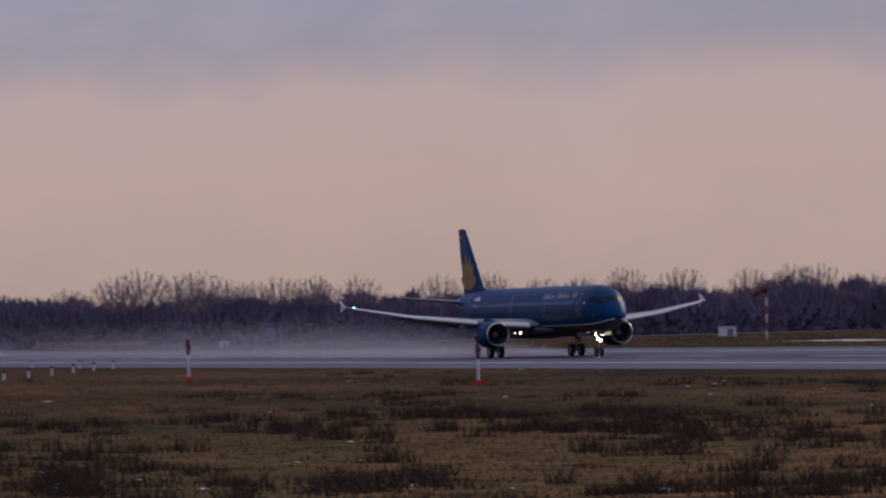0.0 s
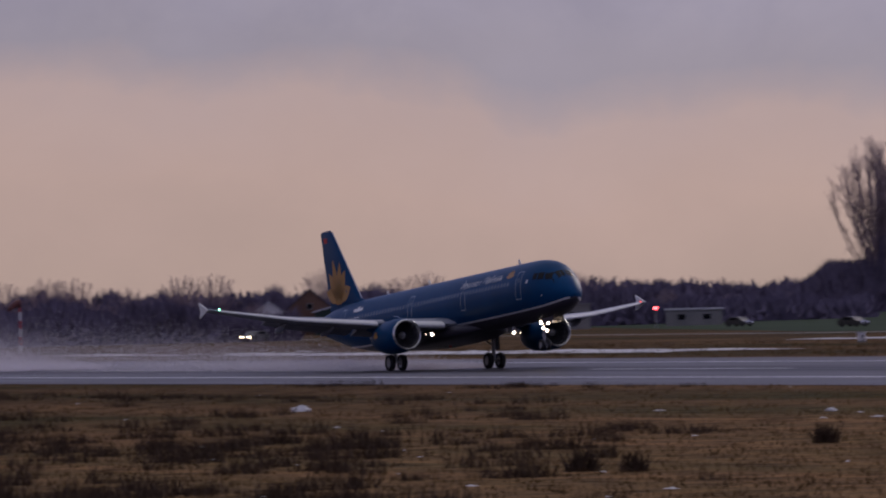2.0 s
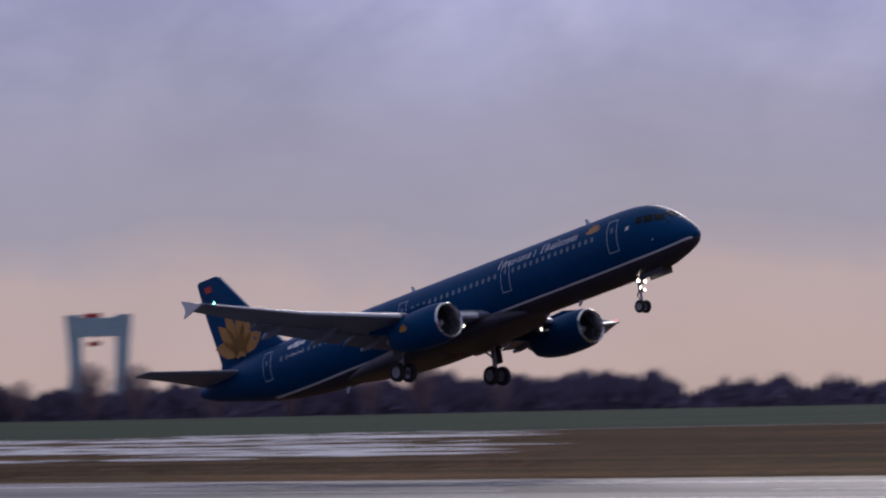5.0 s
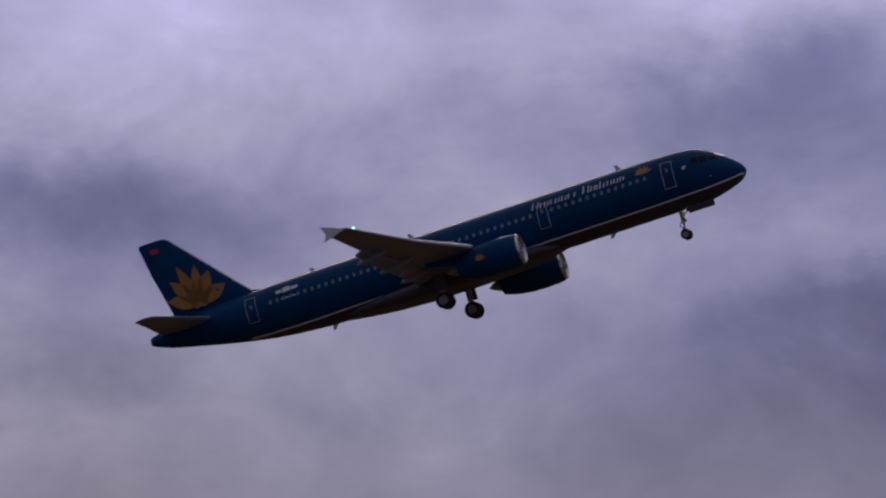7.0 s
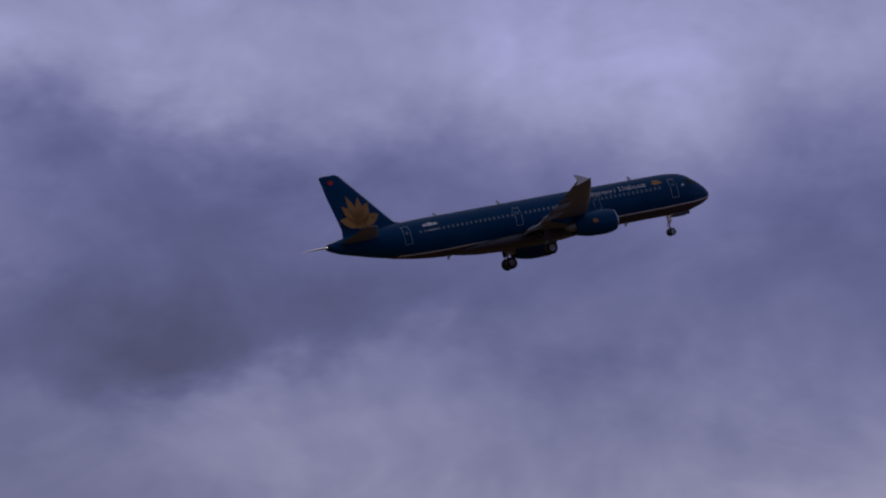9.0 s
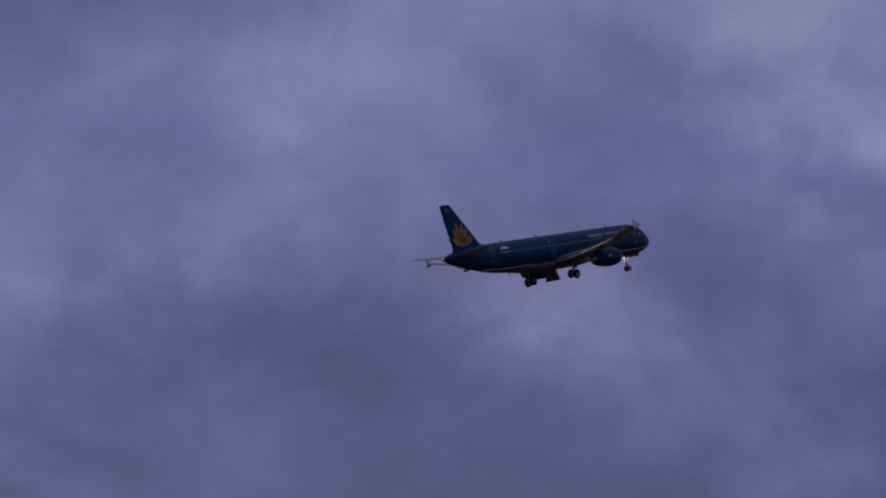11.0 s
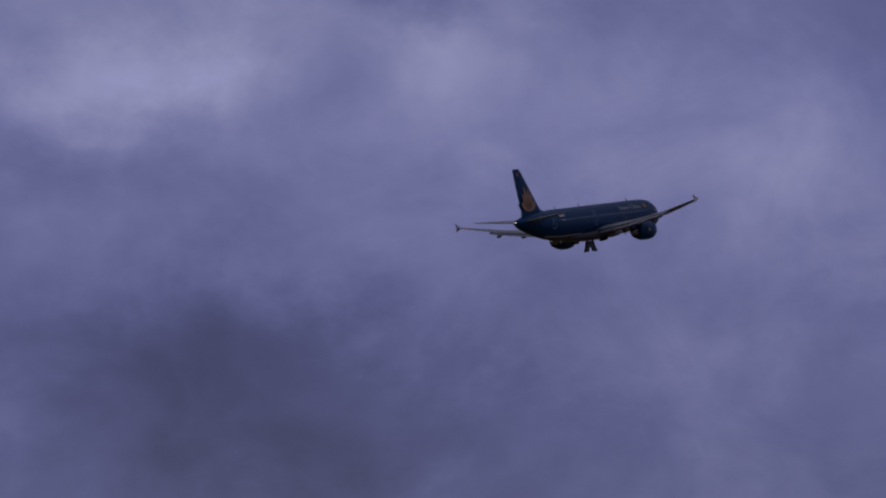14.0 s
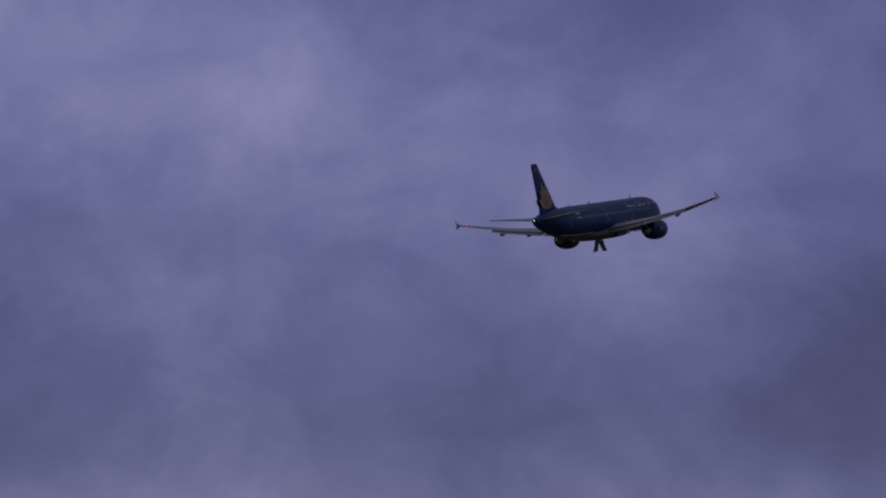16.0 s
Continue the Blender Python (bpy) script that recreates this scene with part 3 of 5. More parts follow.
def snow_patches(name, count, seed, place, r0, r1, stretch, label):
    rng = np.random.default_rng(seed)
    vs, fs = [], []
    for x, y in place(rng, count):
        r = r0 * (r1 / r0) ** rng.uniform(0, 1) ** 2
        a0, k, n = rng.uniform(0, 6.28), len(vs), 9
        vs.append((x, y, 0.04 + 0.05 * min(r, 2)))
        for i in range(n):
            q = r * rng.uniform(0.5, 1.25)
            a = a0 + 2 * np.pi * i / n
            vs.append((x + q * math.cos(a) * stretch, y + q * math.sin(a), 0.004))
        fs += [(k, k + 1 + i, k + 1 + (i + 1) % n) for i in range(n)]
    return tagged(new(name, mesh_of(name, vs, fs, [SNOW], True)), label, "snow", kind="stuff")


def snow_banks(rng, n):
    """Streaks of left-over snow on the far strip, thick in the east."""
    az = rng.uniform(-70, -47, n * 8)
    d = rng.uniform(0, 1, n * 8)
    d = np.where(az > -58.5, 560 + (520 + (az + 58) * 12) * d, 640 + 260 * d)
    p = np.c_[d * np.sin(np.radians(az)), d * np.cos(np.radians(az))]
    keep = np.array([b > 256 and noise.noise((a * 0.009, b * 0.03, 9.0)) > (0.42 if q < -61.5 else -0.12) for (a, b), q in zip(p, az)])
    return p[keep][:n]


def build_grass():
    flat = lambda lo, hi: (lambda rng, xy: rng.uniform(lo, hi, len(xy)))
    blade_field("grass_tufts", 18000, 11, near_strip, flat(0.06, 0.22), 0.04, 0.9, STRAW, "short dead straw-coloured grass by the runway")
    blade_field("rush_tussocks", 430, 12, patchy, flat(0.18, 0.5), 0.05, 0.7, TUSSOCK, "dark brown rush tussocks in the winter grass", 40, 0.42)
    blade_field("rush_bank", 950, 16, rush_bank, flat(0.2, 0.7), 0.045, 0.5, TUSSOCK, "clumps of dark brown rushes in the rough grass", 34, 0.3)
    blade_field("far_grass", 9000, 13, far_strip, flat(0.15, 0.4), 0.06, 0.5, STRAW, "dead grass on the far side of the runway")
    snow_patches("snow_remnants", 150, 14, near_strip, 0.06, 0.42, 1.3, "small dirty snow remnants lying in the grass")
    snow_patches("snow_streaks", 620, 15, snow_banks, 0.7, 4.2, 6.5, "long streaks of left-over snow beyond the runway")


# ---------------------------------------------------------------- bare trees
def prisms(segs):
    """Three-sided tapered rods; segs of (a, b, radius a, radius b)."""
    a, b = np.array([s[0] for s in segs]), np.array([s[1] for s in segs])
    ra, rb = np.array([s[2] for s in segs]), np.array([s[3] for s in segs])
    d = b - a
    d /= np.linalg.norm(d, axis=1, keepdims=True) + 1e-9
    up = np.where(np.abs(d[:, 2:3]) < 0.9, np.array([[0, 0, 1.0]]), np.array([[1.0, 0, 0]]))
    u = np.cross(d, up)
    u /= np.linalg.norm(u, axis=1, keepdims=True) + 1e-9
    w = np.cross(d, u)
    v = np.zeros((len(segs), 6, 3))
    for k in range(3):
        o = math.cos(2.094 * k) * u + math.sin(2.094 * k) * w
        v[:, k], v[:, 3 + k] = a + o * ra[:, None], b + o * rb[:, None]
    base = (np.arange(len(segs)) * 6)[:, None]
    f = np.concatenate([base + np.array(q) for q in ((0, 1, 4, 3), (1, 2, 5, 4), (2, 0, 3, 5))])
    return v.reshape(-1, 3), f


def bare_tree(seed, h, wide, low, shoulder, limbs, twigs, twig_r):
    """Trunk and crown meshes of one leafless tree: limbs fan upwards from the trunk into a rounded head."""
    rng = np.random.default_rng(seed)
    lean = rng.normal(0, 0.015, 2) * h
    lumps = rng.uniform(0, 6.28, 3)
    top = np.array([lean[0], lean[1], 0.82 * h])
    stem = [np.array([lean[0] * u, lean[1] * u, top[2] * u]) for u in np.linspace(0, 1, 7)]
    trunk = [(p, q, 0.020 * h * (1 - 0.14 * i), 0.020 * h * (0.86 - 0.14 * i) + 0.001 * h) for i, (p, q) in enumerate(zip(stem, stem[1:]))]
    crown = []
    for k in range(limbs):
        phi = 2.4 * k + rng.normal(0, 0.3)
        u = math.sqrt((k + 0.5) / limbs)
        r = wide * h * u * (1 + 0.12 * math.sin(2 * phi + lumps[0]) + 0.07 * math.sin(5 * phi + lumps[1]))
        head = shoulder + (1 - shoulder) * math.sqrt(max(0.0, 1 - u ** 2.2))
        z1 = h * head * rng.uniform(0.88, 0.95)
        z0 = h * low * rng.uniform(0.5, 1.3) * (1.5 - 0.5 * u)
        side = rng.normal(0, 0.025, 2) * h
        pts = []
        for i in range(6):
            v = i / 5
            reach = r * v ** 0.75
            pts.append(np.array([lean[0] * v + reach * math.cos(phi) + side[0] * math.sin(3.1 * v), lean[1] * v + reach * math.sin(phi) + side[1] * math.sin(3.1 * v), z0 + (z1 - z0) * v ** 1.1]))
        w = [0.0062 * h * (1 - 0.17 * i) for i in range(6)]
        crown += [(pts[i], pts[i + 1], w[i], w[i + 1]) for i in range(5)]
        for _ in range(twigs):
            f = rng.uniform(0.22, 1.0) ** 0.8 * 4.999
            i = int(f)
            a = pts[i] + (pts[i + 1] - pts[i]) * (f - i)
            d = pts[i + 1] - pts[i]
            d = d / np.linalg.norm(d) + rng.normal(0, 0.30, 3) + np.array([0, 0, 0.25])
            d /= np.linalg.norm(d)
            b = a + d * h * rng.uniform(0.035, 0.09) * (1.15 - 0.16 * i)
            crown.append((a, b, twig_r * 1.3, twig_r * 0.7))
            for _ in range(2):
                e = d + rng.normal(0, 0.45, 3) + np.array([0, 0, 0.2])
                e /= np.linalg.norm(e)
                c = a + (b - a) * rng.uniform(0.3, 0.9)
                crown.append((c, c + e * h * rng.uniform(0.02, 0.05), twig_r, twig_r * 0.5))
    return mesh_of("trunk", *prisms(trunk), [BARK]), mesh_of("crown", *prisms(crown), [TWIG])


def tree_from(meshes, m, label, group):
    t = thing("bare_tree", m, label, "tree", group)
    part("trunk", meshes[0], None, t)
    part("crown", meshes[1], None, t)
    return t


def build_trees():
    rng = random.Random(5)
    small = [bare_tree(s, 10, 0.42, 0.26, 0.56, 46, 24, 0.015) for s in (21, 22, 23, 24)]
    tall = [bare_tree(s, 28, 0.25, 0.18, 0.66, 84, 28, 0.030) for s in (31, 32, 33)]
    broad = [bare_tree(s, 24, 0.29, 0.20, 0.64, 74, 26, 0.030) for s in (41, 42)]
    first = {}

    def put(kind, k, az, d, height, ref, label, group):
        x, y, _ = polar(az, d)
        s = height / ref
        m = Matrix.LocRotScale((x, y, 0), Euler((0, 0, rng.uniform(0, 6.28))), (s, s, s))
        key = (kind, k)
        if key not in first:
            first[key] = tree_from({"s": small, "t": tall, "b": broad}[kind][k], m, label, group)
            return
        ob = copy_thing(first[key], m)
        ob.scale = (s, s, s)

    # single round-headed trees along the far road
    for az, hh in ((-75.3, 7.6), (-74.9, 8.8), (-74.55, 10.2), (-74.35, 11.2), (-74.05, 10.2), (-73.88, 11.0), (-73.65, 9.6), (-73.45, 9.2), (-73.25, 9.6),
                   (-73.0, 9.7), (-72.95, 9.0), (-72.65, 9.6), (-72.0, 9.4), (-71.6, 9.7), (-71.2, 8.6), (-70.9, 8.8), (-70.55, 9.9), (-70.12, 9.6), (-69.6, 9.3), (-69.25, 9.8),
                   (-69.05, 9.9), (-68.6, 8.0), (-68.2, 9.8), (-67.95, 9.6), (-67.1, 10.4), (-66.55, 8.6), (-66.3, 9.8), (-65.7, 8.6), (-65.1, 9.0), (-64.4, 6.0), (-63.9, 5.0), (-63.5, 5.2)):
        put("s", rng.randrange(4), az, (1040 if az < -67.4 else 1265) + rng.uniform(-25, 40), hh * (1.02 if az < -67.4 else 1.10), 10, "bare round-crowned winter tree at the far hedge", "trees along the far hedge")
    for i in range(30):
        put("s", rng.randrange(4), -76.8 + i * 0.31 + rng.uniform(-0.2, 0.2), 1075 + rng.uniform(0, 60), rng.uniform(5.0, 7.2), 10, "bare round-crowned winter tree at the far hedge", "trees along the far hedge")
    # the tall poplar belt
    az = -62.72
    while az < -59.95:
        u = (az + 62.72) / 2.9
        hh = 34.5 - 3.5 * math.sin(u * 3.1) * (0.6 + 0.4 * math.sin(u * 9)) - (2.5 if u > 0.9 else 0)
        put("t", rng.randrange(3), az, 1500 + rng.uniform(-25, 25), hh + (3.6 if az < -61.6 else 1.4) + rng.uniform(-1.2, 1.0), 28, "tall bare poplar with upswept branches", "tall poplar belt")
        az += rng.uniform(0.22, 0.42)
    az = -59.35
    while az < -55.9:
        u = (az + 59.35) / 3.4
        hh = 27.5 + 4.0 * math.exp(-((u - 0.42) / 0.16) ** 2) - 6.5 * max(0, u - 0.62)
        kind = "b" if rng.random() < 0.6 else "t"
        put(kind, rng.randrange(2), az, 1520 + rng.uniform(-30, 30), hh + rng.uniform(-1.5, 1.2), 24 if kind == "b" else 28, "broad bare winter tree in a shelter belt", "shelter belt")
        az += rng.uniform(0.18, 0.34)
    az = -56.2
    while az < -46.5:
        hh = 20.0 if az < -55.4 else 17.0 if az < -54.6 else 14.0 + 2.5 * math.sin(az * 5.1)
        put("b", rng.randrange(2), az, 1540 + rng.uniform(-30, 30), hh + rng.uniform(-1.5, 2), 24, "broad bare winter tree in a shelter belt", "shelter belt")
        az += rng.uniform(0.25, 0.42) if az < -54.8 else rng.uniform(0.35, 0.8)


def thicket(name, a0, a1, d, depth, hf, count, seed, label, width=0.16, rough=0.3):
    """A belt of dense twiggy undergrowth, hf(az) high."""
    rng = np.random.default_rng(seed)
    az = rng.uniform(a0, a1, count)
    dd = d + rng.uniform(0, depth, count)
    hh = np.array([hf(a) for a in az]) * (0.78 + rough * np.array([noise.noise((a * 3.2, 0.5, seed)) + 0.5 * noise.noise((a * 11.0, 1.5, seed)) for a in az]))
    z = hh * rng.uniform(0, 1, count) ** 1.15
    x, y = dd * np.sin(np.radians(az)), dd * np.cos(np.radians(az))
    base = np.c_[x, y, z * 0.86]
    ln = rng.uniform(0.5, 1.8, count)
    tip = base + np.c_[rng.normal(0, 0.5, count) * ln, rng.normal(0, 0.5, count) * ln, 0.25 * z + 0.5 * ln]
    w = width * rng.uniform(0.5, 1.6, count) * (0.7 + (1 - z / np.maximum(hh, 0.1)) * 3.0)
    v = np.zeros((count, 3, 3))
    c, s = np.cos(np.radians(az)), -np.sin(np.radians(az))
    off = np.c_[c * w, s * w, np.zeros(count)]
    v[:, 0], v[:, 1], v[:, 2] = base - off, base + off, tip
    v[:, :2, 2] = np.maximum(v[:, :2, 2] - 0.6, 0)
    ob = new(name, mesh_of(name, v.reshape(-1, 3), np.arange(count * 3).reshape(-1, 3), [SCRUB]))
    return tagged(ob, label, "undergrowth", kind="stuff")


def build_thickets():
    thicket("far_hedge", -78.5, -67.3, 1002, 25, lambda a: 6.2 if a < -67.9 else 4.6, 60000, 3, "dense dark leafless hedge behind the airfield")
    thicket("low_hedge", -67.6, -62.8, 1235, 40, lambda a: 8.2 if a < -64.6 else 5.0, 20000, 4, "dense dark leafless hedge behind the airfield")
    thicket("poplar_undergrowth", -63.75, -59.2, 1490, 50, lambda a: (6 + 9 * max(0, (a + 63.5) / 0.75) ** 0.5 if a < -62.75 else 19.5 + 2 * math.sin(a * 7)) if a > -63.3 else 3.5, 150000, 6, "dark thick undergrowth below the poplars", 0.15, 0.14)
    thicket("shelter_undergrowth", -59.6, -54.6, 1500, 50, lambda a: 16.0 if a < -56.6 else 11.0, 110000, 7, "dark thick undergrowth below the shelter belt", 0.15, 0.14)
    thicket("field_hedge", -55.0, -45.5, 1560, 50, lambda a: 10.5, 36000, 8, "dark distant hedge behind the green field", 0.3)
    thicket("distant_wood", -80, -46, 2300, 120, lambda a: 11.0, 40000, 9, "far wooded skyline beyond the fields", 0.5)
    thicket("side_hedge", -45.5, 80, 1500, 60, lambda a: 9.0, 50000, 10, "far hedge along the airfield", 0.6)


build_ground()
build_grass()
build_thickets()
build_trees()


# ---------------------------------------------------------------- the airliner
# x forward, y to port, z up; the origin is on the ground between the main wheels
HULL = [(22.3, 3.42, 0.03, 0.03), (22.12, 3.44, 0.38, 0.40), (21.7, 3.52, 0.76, 0.79), (21.0, 3.68, 1.17, 1.14), (20.3, 3.84, 1.51, 1.41), (19.5, 3.98, 1.82, 1.65),
        (18.6, 4.07, 1.98, 1.82), (17.4, 4.11, 2.05, 1.93), (15.8, 4.12, 2.07, 1.97), (0.0, 4.12, 2.07, 1.975), (-8.0, 4.12, 2.07, 1.975), (-10.5, 4.18, 2.01, 1.95),
        (-13.5, 4.32, 1.83, 1.84), (-16.5, 4.55, 1.50, 1.56), (-19.0, 4.73, 1.10, 1.18), (-21.0, 4.83, 0.70, 0.74), (-22.2, 4.93, 0.34, 0.36)]
BELT = [(22.3, 3.22), (21.0, 2.98), (19.0, 2.80), (15.0, 2.72), (5.0, 2.70), (-6.0, 2.66), (-10.0, 2.62), (-13.0, 2.70), (-15.5, 2.86), (-16.5, 2.6), (-22.3, 2.2)]


def hull_at(x):
    return smooth_table(HULL, x)


def skin(x, z, side, lift=0.0):
    """The point of the hull's skin at x and height z; side -1 is starboard."""
    zc, hh, hw = hull_at(x)
    k = max(-0.999, min(0.999, (z - zc) / hh))
    y = hw * math.sqrt(1 - k * k)
    n = Vector((0, y / hw**2, (z - zc) / hh**2)).normalized()
    return Vector((x, side * (y + lift * n.y), z + lift * n.z))


def hull_ring(x, a0, a1, n, grow=0.0):
    """Angles run from the top (0) over port (90) to the keel (180)."""
    zc, hh, hw = hull_at(x)
    return [(x, (hw + grow) * math.sin(a), zc + (hh + grow) * math.cos(a)) for a in (a0 + (a1 - a0) * i / n for i in range(n + 1))]


def belt_angle(x):
    zc, hh, hw = hull_at(x)
    z = smooth_table(BELT, x)[0]
    return math.acos(max(-0.9995, min(0.9995, (z - zc) / hh)))


def airfoil(y, x_le, chord, z, thick, upright=False, camber=0.02):
    pts = []
    xs = (0, 0.012, 0.05, 0.13, 0.28, 0.48, 0.72, 1.0)
    yt = lambda u: 5 * thick * (0.2969 * u**0.5 - 0.126 * u - 0.3516 * u**2 + 0.2843 * u**3 - 0.1036 * u**4)
    for u in xs:
        pts.append((u, yt(u)))
    for u in xs[-2:0:-1]:
        pts.append((u, -yt(u)))
    out = []
    for u, w in pts:
        w = (w + camber * math.sin(math.pi * u) * (0 if upright else 1)) * chord
        out.append((x_le - u * chord, w, z + 0 * y) if upright else (x_le - u * chord, y, z + w))
    return out


def skin_quad_strip(bm, rows):
    vs = [[bm.verts.new(p) for p in r] for r in rows]
    for a, b in zip(vs, vs[1:]):
        for i in range(len(a) - 1):
            bm.faces.new((a[i], a[i + 1], b[i + 1], b[i]))
    return bm


def skin_patch(bm, x0, x1, z0, z1, side, lift=0.02, slant=0.0, n=3):
    """A thin patch that follows the skin between x0..x1 and z0..z1."""
    rows = []
    for i in range(n + 1):
        z = z0 + (z1 - z0) * i / n
        rows.append([skin(x0 + slant * (z - z0), z, side, lift), skin(x1 + slant * (z - z0), z, side, lift)])
    return skin_quad_strip(bm, rows)


WING_ROWS = [(1.5, 5.8, 7.4, 2.78, 0.13), (1.98, 5.55, 7.15, 2.84, 0.13), (6.4, 3.27, 4.85, 3.30, 0.115), (11.5, 0.66, 3.25, 4.06, 0.105), (16.85, -2.1, 1.62, 5.25, 0.10)]


def wing_at(y):
    t = sorted(WING_ROWS, key=lambda r: r[0])
    for a, b in zip(t, t[1:]):
        if y <= b[0]:
            u = (y - a[0]) / (b[0] - a[0])
            return [a[k] + (b[k] - a[k]) * u for k in range(1, 5)]
    return list(t[-1][1:])


def build_wing(plane, side):
    bm = bmesh.new()
    ys = (1.5, 1.98, 3.4, 5, 6.4, 8, 10, 11.5, 13.5, 15.3, 16.85)
    loft(bm, [airfoil(side * y, *wing_at(y)) for y in ys])
    wing = part("wing", bm, WING, plane, "light grey swept wing", True, 50)
    # slats: a bright drooped leading edge, in two spans
    for y0, y1 in ((2.4, 5.2), (6.5, 16.2)):
        bm = bmesh.new()
        rings = []
        for i in range(9):
            y = y0 + (y1 - y0) * i / 8
            xl, ch, z, th = wing_at(y)
            k = ch * 0.14
            r = [(0.22, 0.03), (0.34, -0.08), (0.38, -0.22), (0.28, -0.34), (0.0, -0.28), (-0.85, 0.36), (-0.4, 0.28), (0.0, 0.14)]
            rings.append([(xl + k * a, side * y, z + k * b) for a, b in r])
        loft(bm, rings)
        part("slat", bm, SLAT, wing, "pale drooped leading-edge slat", True, 60)
    # flaps set for take-off
    for y0, y1 in ((2.3, 6.3), (6.6, 12.6)):
        bm = bmesh.new()
        rings = []
        for i in range(5):
            y = y0 + (y1 - y0) * i / 4
            xl, ch, z, th = wing_at(y)
            x = xl - ch * 0.86
            k = 0.26 * ch if y > 6.4 else 1.25
            rings.append([(x, side * y, z - 0.02), (x - 0.45 * k, side * y, z - 0.04), (x - 1.05 * k, side * y, z - 0.36 * k), (x - 0.5 * k, side * y, z - 0.27 * k), (x, side * y, z - 0.16)])
        loft(bm, rings)
        part("flap", bm, WING, wing, "lowered trailing-edge flap", True, 30)
    # flap track fairings
    for y, ln in ((4.6, 2.6), (8.2, 2.7), (11.4, 2.2)):
        xl, ch, z, th = wing_at(y)
        bm = bmesh.new()
        lathe_x(bm, [(1.0 * ln * u, 0.19 * math.sin(math.pi * min(0.999, 0.02 + u)) ** 0.6 + 0.01) for u in (0, 0.08, 0.25, 0.5, 0.75, 0.92, 1.0)], 0, 0, 0, 12, True)
        bmesh.ops.transform(bm, matrix=Matrix.Translation((xl - ch - 0.95, side * y, z - 0.5)) @ Matrix.Rotation(radians(-9), 4, "Y") @ Matrix.Diagonal((1, 1, 1.5, 1)), verts=bm.verts)
        part("flap_fairing", bm, WING, wing, "", True)
    # arrow-shaped tip fence
    bm = bmesh.new()
    xl, ch, z, th = wing_at(16.85)
    prof = [(xl - 0.2, 0.0), (xl - 1.2, 0.42), (xl - 1.85, 0.62), (xl - 1.62, 0.12), (xl - 1.62, -0.12), (xl - 1.85, -0.45), (xl - 1.35, -0.34)]
    loft(bm, [[(x, side * (16.83 + k), z + w) for x, w in prof] for k in (0.0, 0.09)])
    part("wingtip_fence", bm, WHITE, wing, "small white arrow-shaped tip fence")
    bm = bmesh.new()
    bmesh.ops.create_icosphere(bm, subdivisions=2, radius=0.065 if side < 0 else 0.05, matrix=Matrix.Translation((xl + 0.26, side * 16.25, z - 0.02)))
    part("navigation_light", bm, NAVG if side < 0 else NAVR, wing, "glowing green tip light" if side < 0 else "glowing red tip light")
    # landing lights under the root
    for dy, r in ((3.15, 0.12), (3.65, 0.06)):
        bm = bmesh.new()
        lathe_x(bm, [(-0.06, 0.02), (0.0, r), (0.34, r * 1.06), (0.34, r * 1.16), (-0.05, r * 1.1)], 4.75, side * dy, 2.2, 16)
        lamp = part("landing_light", bm, STEEL, wing, "", True)
        bm = bmesh.new()
        rod(bm, (4.76, side * dy, 2.2), (4.80, side * dy, 2.2), r * 0.96, r * 0.7, 14)
        part("lens", bm, LAMP, lamp, "glaring landing light lens")
    return wing


